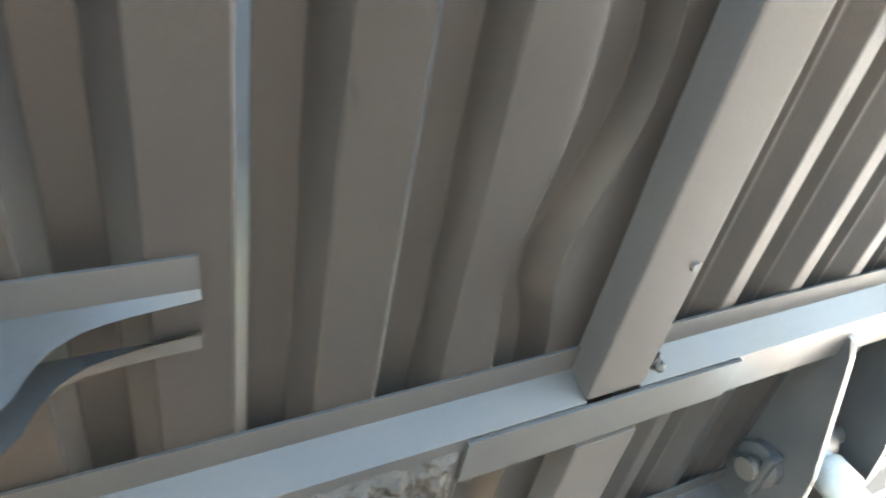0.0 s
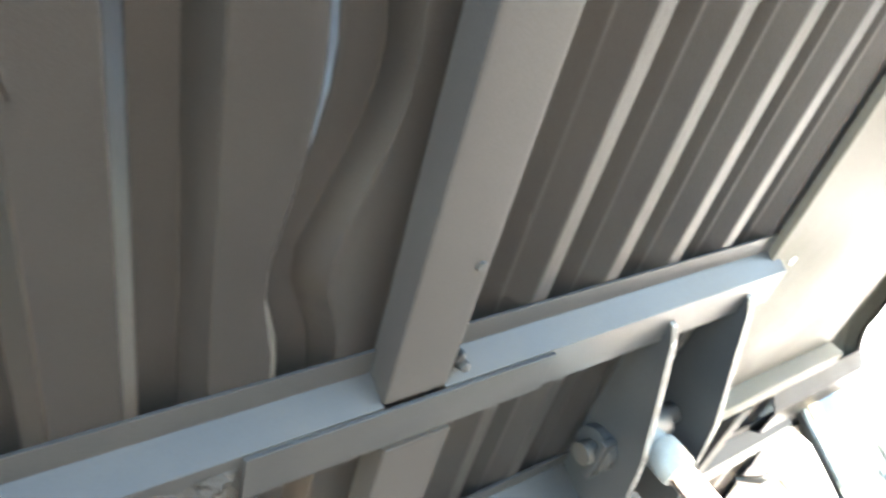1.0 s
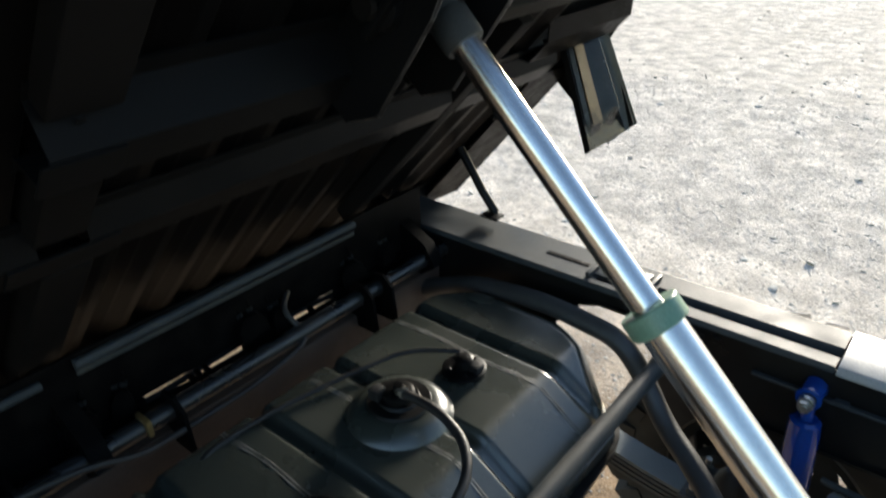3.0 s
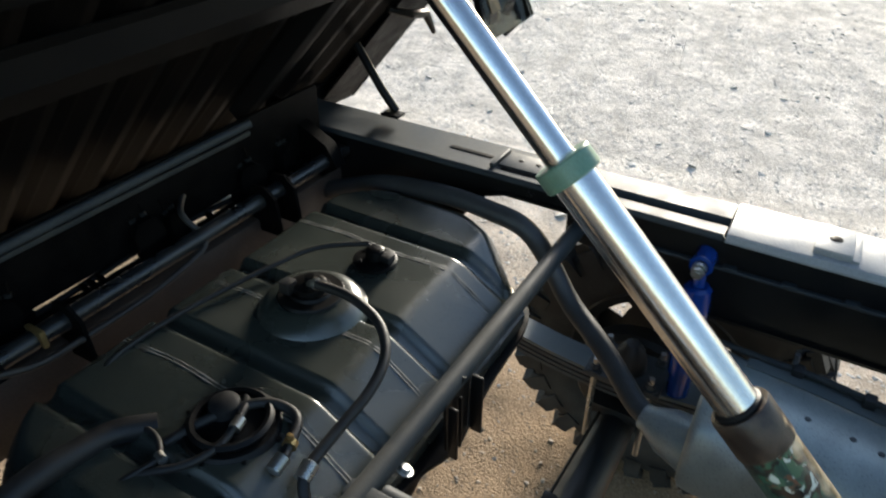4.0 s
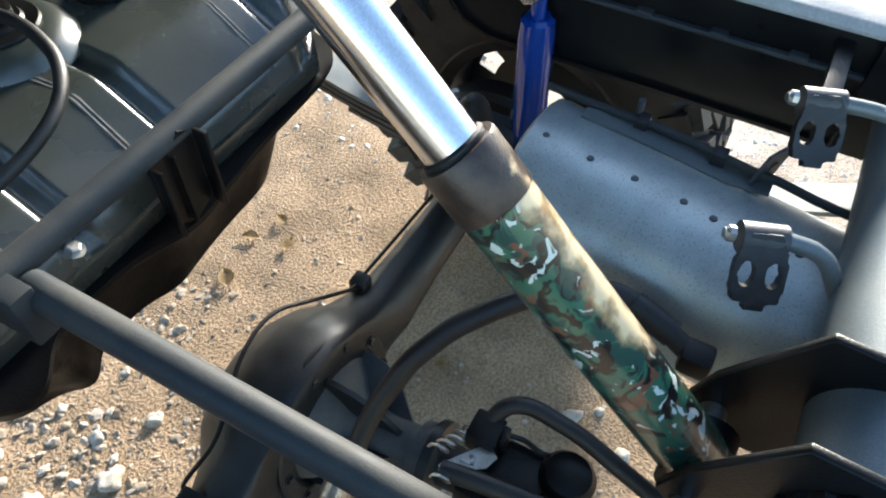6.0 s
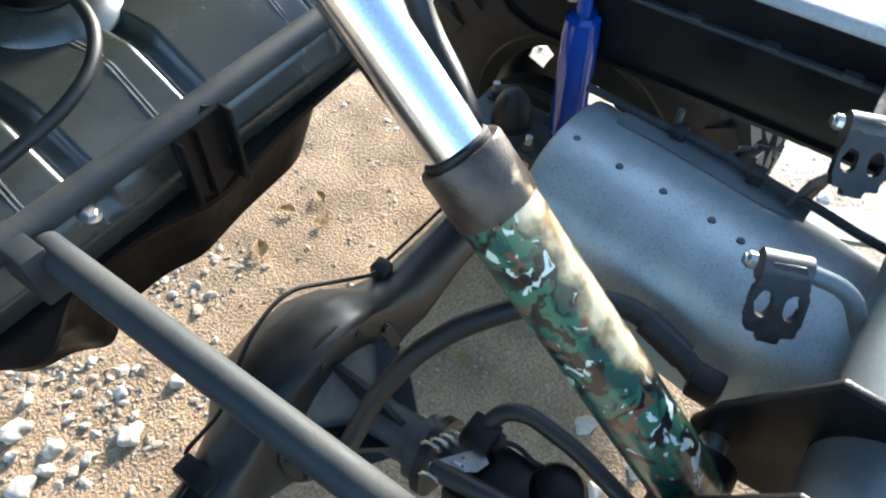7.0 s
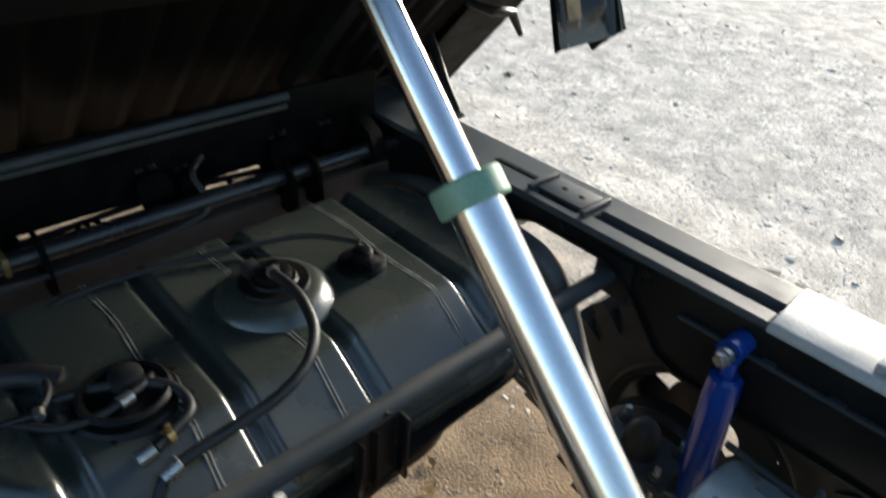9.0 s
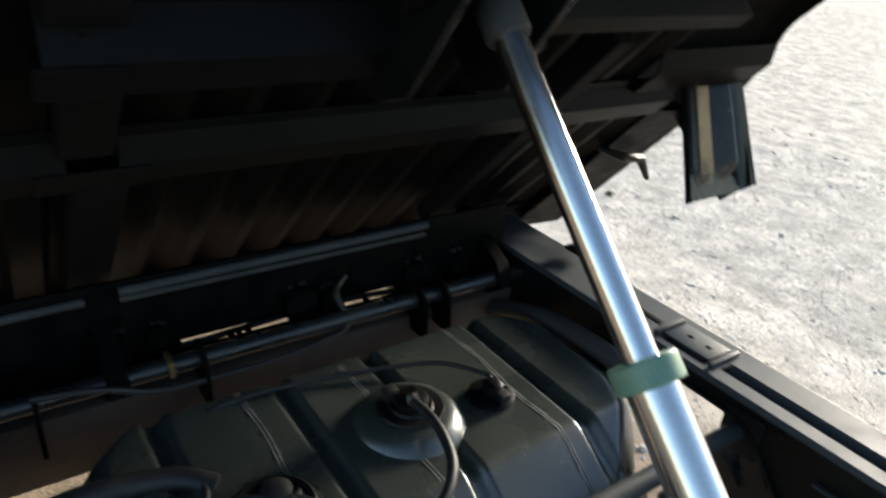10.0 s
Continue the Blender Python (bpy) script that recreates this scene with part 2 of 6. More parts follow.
def ground_material():
    m = bpy.data.materials.new("sandy_gravel_soil")
    m.use_nodes = True
    N, K = m.node_tree.nodes, m.node_tree.links
    b = N["Principled BSDF"]
    b.inputs["Roughness"].default_value = 0.95
    b.inputs["Specular IOR Level"].default_value = 0.15
    tc = N.new("ShaderNodeTexCoord")

    def noise_node(scale, detail=5):
        n = N.new("ShaderNodeTexNoise")
        n.inputs["Scale"].default_value = scale
        n.inputs["Detail"].default_value = detail
        K.new(tc.outputs["Object"], n.inputs["Vector"])
        return n

    broad, mid, fine = noise_node(0.9), noise_node(7), noise_node(160, 8)
    mask = N.new("ShaderNodeTexNoise")
    mask.inputs["Scale"].default_value = 1.6
    mask.inputs["Detail"].default_value = 4
    K.new(tc.outputs["Object"], mask.inputs["Vector"])
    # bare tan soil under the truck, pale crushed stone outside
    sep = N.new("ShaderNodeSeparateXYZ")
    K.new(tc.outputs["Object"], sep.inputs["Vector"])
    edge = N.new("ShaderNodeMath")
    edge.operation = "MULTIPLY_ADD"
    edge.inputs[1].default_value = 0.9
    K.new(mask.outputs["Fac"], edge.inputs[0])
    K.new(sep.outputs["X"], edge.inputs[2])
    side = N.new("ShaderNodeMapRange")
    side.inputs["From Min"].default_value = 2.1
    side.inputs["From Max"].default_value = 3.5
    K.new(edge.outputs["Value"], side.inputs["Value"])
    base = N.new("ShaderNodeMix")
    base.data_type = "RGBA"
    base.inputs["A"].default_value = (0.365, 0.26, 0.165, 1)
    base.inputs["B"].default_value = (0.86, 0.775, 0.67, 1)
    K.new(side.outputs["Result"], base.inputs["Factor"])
    var = N.new("ShaderNodeMix")
    var.data_type = "RGBA"
    var.blend_type = "MULTIPLY"
    var.inputs["Factor"].default_value = 1.0
    vr = N.new("ShaderNodeMapRange")
    vr.inputs["From Min"].default_value = 0.3
    vr.inputs["From Max"].default_value = 0.7
    vr.inputs["To Min"].default_value = 0.62
    vr.inputs["To Max"].default_value = 1.15
    K.new(mid.outputs["Fac"], vr.inputs["Value"])
    K.new(base.outputs["Result"], var.inputs["A"])
    K.new(vr.outputs["Result"], var.inputs["B"])
    g = N.new("ShaderNodeMix")
    g.data_type = "RGBA"
    g.blend_type = "MULTIPLY"
    g.inputs["Factor"].default_value = 1.0
    gv = N.new("ShaderNodeMapRange")
    gv.inputs["From Min"].default_value = 0.3
    gv.inputs["From Max"].default_value = 0.7
    gv.inputs["To Min"].default_value = 0.6
    gv.inputs["To Max"].default_value = 1.25
    K.new(fine.outputs["Fac"], gv.inputs["Value"])
    K.new(var.outputs["Result"], g.inputs["A"])
    K.new(gv.outputs["Result"], g.inputs["B"])
    vor = N.new("ShaderNodeTexVoronoi")
    vor.inputs["Scale"].default_value = 38
    K.new(tc.outputs["Object"], vor.inputs["Vector"])
    peb = N.new("ShaderNodeMix")
    peb.data_type = "RGBA"
    peb.blend_type = "MULTIPLY"
    pf = N.new("ShaderNodeMath")
    pf.operation = "MULTIPLY"
    pf.inputs[1].default_value = 0.4
    K.new(side.outputs["Result"], pf.inputs[0])
    K.new(pf.outputs["Value"], peb.inputs["Factor"])
    pr = N.new("ShaderNodeMapRange")
    pr.inputs["From Max"].default_value = 0.6
    pr.inputs["To Min"].default_value = 1.12
    pr.inputs["To Max"].default_value = 0.78
    K.new(vor.outputs["Distance"], pr.inputs["Value"])
    cell = N.new("ShaderNodeTexVoronoi")
    cell.inputs["Scale"].default_value = 75
    K.new(tc.outputs["Object"], cell.inputs["Vector"])
    tone = N.new("ShaderNodeMapRange")
    tone.inputs["To Min"].default_value = 0.62
    tone.inputs["To Max"].default_value = 1.12
    K.new(cell.outputs["Color"], tone.inputs["Value"])
    both = N.new("ShaderNodeMath")
    both.operation = "MULTIPLY"
    K.new(pr.outputs["Result"], both.inputs[0])
    K.new(tone.outputs["Result"], both.inputs[1])
    K.new(g.outputs["Result"], peb.inputs["A"])
    K.new(both.outputs["Value"], peb.inputs["B"])
    K.new(peb.outputs["Result"], b.inputs["Base Color"])
    h = N.new("ShaderNodeMath")
    h.operation = "ADD"
    K.new(fine.outputs["Fac"], h.inputs[0])
    K.new(mid.outputs["Fac"], h.inputs[1])
    bp = N.new("ShaderNodeBump")
    bp.inputs["Strength"].default_value = 0.7
    bp.inputs["Distance"].default_value = 0.009
    K.new(h.outputs["Value"], bp.inputs["Height"])
    K.new(bp.outputs["Normal"], b.inputs["Normal"])
    return m


M_GROUND = ground_material()


def gravel_material(name, low, middle, high):
    m = bpy.data.materials.new(name)
    m.use_nodes = True
    N, K = m.node_tree.nodes, m.node_tree.links
    b = N["Principled BSDF"]
    b.inputs["Roughness"].default_value = 0.9
    geo = N.new("ShaderNodeNewGeometry")
    ramp = N.new("ShaderNodeValToRGB")
    ramp.color_ramp.elements[0].color = (*low, 1)
    ramp.color_ramp.elements[1].color = (*high, 1)
    mid = ramp.color_ramp.elements.new(0.35)
    mid.color = (*middle, 1)
    K.new(geo.outputs["Random Per Island"], ramp.inputs["Fac"])
    tc = N.new("ShaderNodeTexCoord")
    n = N.new("ShaderNodeTexNoise")
    n.inputs["Scale"].default_value = 120
    n.inputs["Detail"].default_value = 5
    K.new(tc.outputs["Object"], n.inputs["Vector"])
    mix = N.new("ShaderNodeMix")
    mix.data_type = "RGBA"
    mix.blend_type = "MULTIPLY"
    mix.inputs["Factor"].default_value = 0.5
    K.new(ramp.outputs["Color"], mix.inputs["A"])
    K.new(n.outputs["Fac"], mix.inputs["B"])
    K.new(mix.outputs["Result"], b.inputs["Base Color"])
    bp = N.new("ShaderNodeBump")
    bp.inputs["Strength"].default_value = 0.4
    bp.inputs["Distance"].default_value = 0.004
    K.new(n.outputs["Fac"], bp.inputs["Height"])
    K.new(bp.outputs["Normal"], b.inputs["Normal"])
    return m


M_GRAVEL = gravel_material("pale_gravel", (0.64, 0.575, 0.49), (0.77, 0.715, 0.635), (0.89, 0.85, 0.78))
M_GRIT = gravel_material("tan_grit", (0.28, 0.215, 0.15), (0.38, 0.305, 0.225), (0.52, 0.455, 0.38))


# ---- building helpers ----
def mesh_object(name, bm, mat, smooth=0.6):
    """Links a bmesh as one mesh object; edges flatter than the angle are shaded smooth."""
    bmesh.ops.recalc_face_normals(bm, faces=bm.faces)
    me = bpy.data.meshes.new(name)
    if smooth:
        for f in bm.faces:
            f.smooth = True
        for e in bm.edges:
            if len(e.link_faces) == 2 and e.calc_face_angle(0.0) > smooth:
                e.smooth = False
    bm.to_mesh(me)
    bm.free()
    me.materials.append(mat)
    return new(name, me)


def thing(name, place, label, category, group="", kind=""):
    e = new(name)
    e.empty_display_size = 0.05
    e.location = place
    return tagged(e, label, category, group, kind)


def world_of(ob):
    m = Matrix.LocRotScale(ob.location, ob.rotation_euler, ob.scale)
    return world_of(ob.parent) @ m if ob.parent else m


def part(name, bm, mat, parent, label="", smooth=0.6):
    """A mesh whose bmesh is in world coordinates, as a part under parent."""
    bmesh.ops.transform(bm, matrix=world_of(parent).inverted(), verts=bm.verts)
    ob = mesh_object(name, bm, mat, smooth)
    ob.parent = parent
    if label:
        tagged(ob, label)
    return ob


def box(x0, x1, y0, y1, z0, z1, bevel=0.0, bm=None, m=None):
    bm = bm or bmesh.new()
    made = bmesh.ops.create_cube(bm, size=1.0)["verts"]
    place = Matrix.Translation(((x0 + x1) / 2, (y0 + y1) / 2, (z0 + z1) / 2)) @ Matrix.Diagonal((x1 - x0, y1 - y0, z1 - z0, 1))
    bmesh.ops.transform(bm, matrix=place, verts=made)
    if bevel:
        edges = list({e for v in made for e in v.link_edges})
        got = bmesh.ops.bevel(bm, geom=edges, offset=bevel, segments=2, affect="EDGES", profile=0.6)
        made = [v for v in bm.verts if v.is_valid and (v in set(got["verts"]) or v in set(made))]
    if m is not None:
        bmesh.ops.transform(bm, matrix=m, verts=[v for v in made if v.is_valid])
    return bm


def round_off(points, r, n=5):
    """A line with its inner corners rounded."""
    pts = [Vector(p) for p in points]
    out = [pts[0]]
    for a, b, c in zip(pts, pts[1:], pts[2:]):
        u, w = (a - b), (c - b)
        d = min(r, u.length * 0.49, w.length * 0.49)
        p, q = b + u.normalized() * d, b + w.normalized() * d
        for i in range(n + 1):
            t = i / n
            out.append(p * (1 - t) ** 2 + b * 2 * t * (1 - t) + q * t * t)
    return out + [pts[-1]]


def tube(points, r, seg=20, bm=None, corner=0.0, caps=True, hollow=0.0):
    """A round bar along a line. r: one radius, or one for each point. hollow: wall thickness of an open end."""
    bm = bm or bmesh.new()
    pts = round_off(points, corner) if corner else [Vector(p) for p in points]
    rad = r if isinstance(r, (list, tuple)) else [r] * len(pts)
    first = (pts[1] - pts[0]).normalized()
    side = first.orthogonal().normalized()
    rings = []
    for i, p in enumerate(pts):
        d = (pts[min(i + 1, len(pts) - 1)] - pts[max(i - 1, 0)]).normalized()
        side = (side - d * side.dot(d)).normalized()
        up = d.cross(side)
        rings.append([bm.verts.new(p + (side * math.cos(a) + up * math.sin(a)) * rad[i])
                      for a in (2 * math.pi * k / seg for k in range(seg))])
    for a, b in zip(rings, rings[1:]):
        for k in range(seg):
            bm.faces.new((a[k], a[(k + 1) % seg], b[(k + 1) % seg], b[k]))
    if caps:
        bm.faces.new(rings[0])
        bm.faces.new(rings[-1])
    return bm


def lathe(profile, a, b, seg=40, bm=None, closed=False):
    """A turned body: profile of (distance along a to b in metres, radius)."""
    bm = bm or bmesh.new()
    a, b = Vector(a), Vector(b)
    d = (b - a).normalized()
    side = d.orthogonal().normalized()
    up = d.cross(side)
    rings = []
    for h, r in profile:
        if r < 1e-5:
            rings.append([bm.verts.new(a + d * h)])
        else:
            rings.append([bm.verts.new(a + d * h + (side * math.cos(t) + up * math.sin(t)) * r)
                          for t in (2 * math.pi * k / seg for k in range(seg))])
    pairs = list(zip(rings, rings[1:])) + ([(rings[-1], rings[0])] if closed else [])
    for p, q in pairs:
        for k in range(seg):
            n = (k + 1) % seg
            if len(p) == 1 and len(q) > 1:
                bm.faces.new((p[0], q[k], q[n]))
            elif len(q) == 1 and len(p) > 1:
                bm.faces.new((p[k], p[n], q[0]))
            elif len(p) > 1:
                bm.faces.new((p[k], p[n], q[n], q[k]))
    return bm


def sheet(outline, direction, thick, bm=None):
    """A flat plate: a closed outline of places, thickened along direction."""
    bm = bm or bmesh.new()
    d = Vector(direction).normalized() * thick
    low = [bm.verts.new(Vector(p)) for p in outline]
    top = [bm.verts.new(Vector(p) + d) for p in outline]
    bm.faces.new(low)
    bm.faces.new(top)
    n = len(low)
    for i in range(n):
        bm.faces.new((low[i], low[(i + 1) % n], top[(i + 1) % n], top[i]))
    return bm


def folded(profile, x0, x1, thick=0.003, bm=None, m=None):
    """A pressed section: a profile line of (y, z) run from x0 to x1, with sheet thickness."""
    bm = bm or bmesh.new()
    pts = [Vector((0, y, z)) for y, z in profile]
    outer = []
    for i, p in enumerate(pts):
        a = (pts[i] - pts[i - 1]).normalized() if i else None
        b = (pts[i + 1] - pts[i]).normalized() if i < len(pts) - 1 else None
        d = ((a or b) + (b or a)).normalized()
        nrm = Vector((0, -d.z, d.y))
        k = 1.0 / max(0.4, nrm.dot(Vector((0, -(b or a).z, (b or a).y))))
        outer.append(p + nrm * thick * k)
    loop = pts + outer[::-1]
    made = []
    ends = []
    for x in (x0, x1):
        ring = [bm.verts.new((x, p.y, p.z)) for p in loop]
        ends.append(ring)
        made += ring
    n = len(loop)
    for i in range(n):
        bm.faces.new((ends[0][i], ends[0][(i + 1) % n], ends[1][(i + 1) % n], ends[1][i]))
    k = len(pts)
    for ring in ends:
        for i in range(k - 1):
            bm.faces.new((ring[i], ring[i + 1], ring[n - 2 - i], ring[n - 1 - i]))
    if m is not None:
        bmesh.ops.transform(bm, matrix=m, verts=made)
    return bm


def bolt(place, axis, size=0.008, mat=None, parent=None, name="bolt", height=None):
    """A hexagon head with a washer."""
    a = Vector(place)
    d = Vector(axis).normalized()
    h = height or size * 0.8
    bm = lathe([(0, 0), (0, size * 1.5), (h * 0.25, size * 1.5), (h * 0.25, 0)], a, a + d, 16)
    lathe([(h * 0.2, 0), (h * 0.2, size), (h, size), (h * 1.15, size * 0.75), (h * 1.15, 0)], a, a + d, 6, bm)
    return part(name, bm, mat or M_ZINC, parent, smooth=0.3)

# ---- ground ----
MID = 0.787          # the truck's centre line
AXLE_Y, AXLE_Z = 0.19, 0.372


def tracks(x, y):
    """Old tread marks pressed into the soft soil between the wheels."""
    g = math.exp(-((x - 1.15) / 0.22) ** 2 - ((y - 0.45) / 0.13) ** 2)
    return 0.003 * g * math.sin((0.75 * y - 0.66 * x) * 120 + 5 * noise.noise(Vector((x * 6, y * 6, 3)))) if g > 0.02 else 0.0


def ground_height(x, y):
    fall = -0.05 * min(max(x - 1.6, 0.0), 1.8)
    near = max(0.0, 1 - max(abs(x - 1.2) - 3.5, abs(y - 0.5) - 3.5, 0) / 4)
    v = Vector((x, y, 0))
    near *= 1.0 - 0.75 * min(1.0, max(0.0, (x - 1.5) / 0.5))
    return fall + near * (0.008 * noise.noise(v * 1.7) + 0.003 * noise.noise(v * 5.3) + 0.002 * noise.noise(v * 14) + 0.003 * noise.noise(v * 34)) + tracks(x, y)


def build_ground():
    def axis(c, fine, half, far):
        out, step, p = [], fine, 0.0
        while p < far:
            out.append(p)
            if p > half:
                step *= 1.28
            p += step
        out.append(far)
        return sorted({c - a for a in out} | {c + a for a in out})
    xs, ys = axis(1.2, 0.022, 2.6, 900), axis(0.5, 0.022, 1.6, 900)
    verts = [(x, y, ground_height(x, y)) for y in ys for x in xs]
    n = len(xs)
    faces = [(j * n + i, j * n + i + 1, (j + 1) * n + i + 1, (j + 1) * n + i) for j in range(len(ys) - 1) for i in range(n - 1)]
    me = bpy.data.meshes.new("ground")
    me.from_pydata(verts, [], faces)
    for p in me.polygons:
        p.use_smooth = True
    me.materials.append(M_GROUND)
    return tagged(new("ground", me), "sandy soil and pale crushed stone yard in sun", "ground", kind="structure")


build_ground()


def stone_shape(rng, sub=1, rough=0.22):
    bm = bmesh.new()
    bmesh.ops.create_icosphere(bm, subdivisions=sub, radius=1.0)
    seed = Vector((rng.random() * 90, rng.random() * 90, rng.random() * 90))
    for v in bm.verts:
        v.co *= 1 + rough * 2 * noise.noise(v.co * 1.1 + seed) + rough * 0.5 * (rng.random() - 0.5)
    return bm


def scatter(name, count, area, sizes, seed, label, category, sub=1, density=None, stone_mat=None, bed_in=0.03):
    """Many small stones in one mesh."""
    rng = random.Random(seed)
    shapes = []
    for _ in range(8):
        bm = stone_shape(rng, sub)
        bm.verts.ensure_lookup_table()
        shapes.append((np.array([v.co[:] for v in bm.verts]), np.array([[v.index for v in f.verts] for f in bm.faces])))
        bm.free()
    V, F, base = [], [], 0
    done = 0
    while done < count:
        x, y = rng.uniform(area[0], area[1]), rng.uniform(area[2], area[3])
        if density and rng.random() > density(x, y):
            done += 1
            continue
        done += 1
        s = sizes[0] + (sizes[1] - sizes[0]) * rng.random() ** 3
        vs, fs = shapes[rng.randrange(8)]
        turn = np.array(Euler((rng.uniform(-.5, .5), rng.uniform(-.5, .5), rng.uniform(0, 6.28))).to_matrix())
        p = (vs * np.array([s, s * rng.uniform(.6, 1), s * rng.uniform(.22, .42)])) @ turn.T
        p += np.array([x, y, ground_height(x, y) + s * bed_in])
        V.append(p)
        F.append(fs + base)
        base += len(vs)
    V, F = np.concatenate(V), np.concatenate(F)
    me = bpy.data.meshes.new(name)
    me.from_pydata(V.tolist(), [], F.tolist())
    me.materials.append(stone_mat or M_GRAVEL)
    return tagged(new(name, me), label, category, kind="stuff")


scatter("gravel", 42000, (1.55, 6.2, -2.2, 4.2), (0.0035, 0.0125), 5, "pale crushed limestone gravel lying on the yard", "gravel",
        density=lambda x, y: 0.35 + 0.65 * min(1, max(0, (x - 1.6) / 0.8)), bed_in=-0.09)
scatter("fine_gravel", 22000, (1.6, 5.5, -1.8, 3.8), (0.002, 0.007), 15, "fine pale chippings between the larger stones", "gravel", bed_in=-0.09)
scatter("coarse_gravel", 220, (1.7, 6.5, -2.0, 4.5), (0.014, 0.034), 9, "larger pale stones among the gravel", "gravel")
scatter("far_gravel", 14000, (5.5, 19, -3, 13), (0.007, 0.024), 8, "pale gravel farther out on the yard", "gravel", bed_in=-0.09)
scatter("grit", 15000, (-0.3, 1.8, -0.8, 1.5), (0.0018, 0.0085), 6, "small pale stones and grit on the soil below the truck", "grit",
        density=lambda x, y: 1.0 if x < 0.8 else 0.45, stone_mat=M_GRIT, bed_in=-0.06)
scatter("pebbles", 1500, (0.2, 1.05, 0.35, 1.0), (0.004, 0.017), 31, "rounded pale pebbles bedded in the soil below the truck", "pebbles", sub=2,
        density=lambda x, y: min(1.0, max(0.05, 0.5 + 2.2 * noise.noise(Vector((x * 7, y * 7, 1.5))) - 1.3 * max(0.0, x - 0.55))), stone_mat=M_GRIT, bed_in=-0.1)


def loose_stones():
    rng = random.Random(12)
    spots = [(0.476, 0.758, .030), (0.499, 0.669, .022), (0.414, 0.651, .026), (0.463, 0.645, .018), (0.519, 0.604, .014), (0.597, 0.575, .026),
             (0.726, 0.591, .018), (0.641, 0.66, .014), (0.55, 0.70, .012), (0.56, 0.63, .011), (1.131, -0.122, .026), (1.02, -0.2, .016),
             (1.10, -0.24, .018), (0.657, 0.767, .012), (0.97, 0.02, .010), (0.84, 0.6, .010), (0.44, 0.72, .015), (0.63, 0.6, .011),
             (0.53, 0.80, .016), (0.60, 0.73, .010), (0.70, 0.68, .009), (0.78, 0.72, .010), (0.39, 0.75, .02), (1.17, -0.17, .012)]
    for x, y, s in spots:
        bm = stone_shape(rng, 3, 0.3)
        bmesh.ops.transform(bm, matrix=pose(0, 0, 0, rng.uniform(-20, 20), rng.uniform(-20, 20), rng.uniform(0, 360))
                            @ Matrix.Diagonal((s, s * rng.uniform(.65, .95), s * rng.uniform(.4, .6), 1)), verts=bm.verts)
        ob = mesh_object("stone", bm, M_STONE, 1.2)
        ob.location = (x, y, ground_height(x, y) + s * 0.02)
        tagged(ob, "pale limestone lying on the soil below the truck", "stone", "stones below the truck")


loose_stones()


def dry_leaf(x, y, turn, length):
    bm = bmesh.new()
    n = 8
    rows = []
    for i in range(n + 1):
        t = i / n
        w = 0.32 * math.sin(math.pi * t ** 0.8) * length + 0.001
        z = 0.10 * length * math.sin(t * 3)
        rows.append([bm.verts.new((t * length, -w, z + 0.12 * length)), bm.verts.new((t * length, 0, z)),
                     bm.verts.new((t * length, w, z + 0.1 * length))])
    for a, b in zip(rows, rows[1:]):
        for k in (0, 1):
            bm.faces.new((a[k], a[k + 1], b[k + 1], b[k]))
    bmesh.ops.solidify(bm, geom=bm.faces[:], thickness=0.0006)
    ob = mesh_object("dry_leaf", bm, M_LEAF, 1.0)
    ob.location = (x, y, ground_height(x, y) + 0.003)
    ob.rotation_euler = (0, 0, turn)
    tagged(ob, "curled dry tan leaf fallen on the soil", "leaf", "dry leaves below the truck")


for spot in ((1.193, 0.622, 0.3, .045), (1.05, 0.67, 0.9, .055), (1.20, 0.705, 2.0, .04), (1.265, 0.67, 1.3, .035), (1.121, 0.147, 2.4, .03)):
    dry_leaf(*spot)


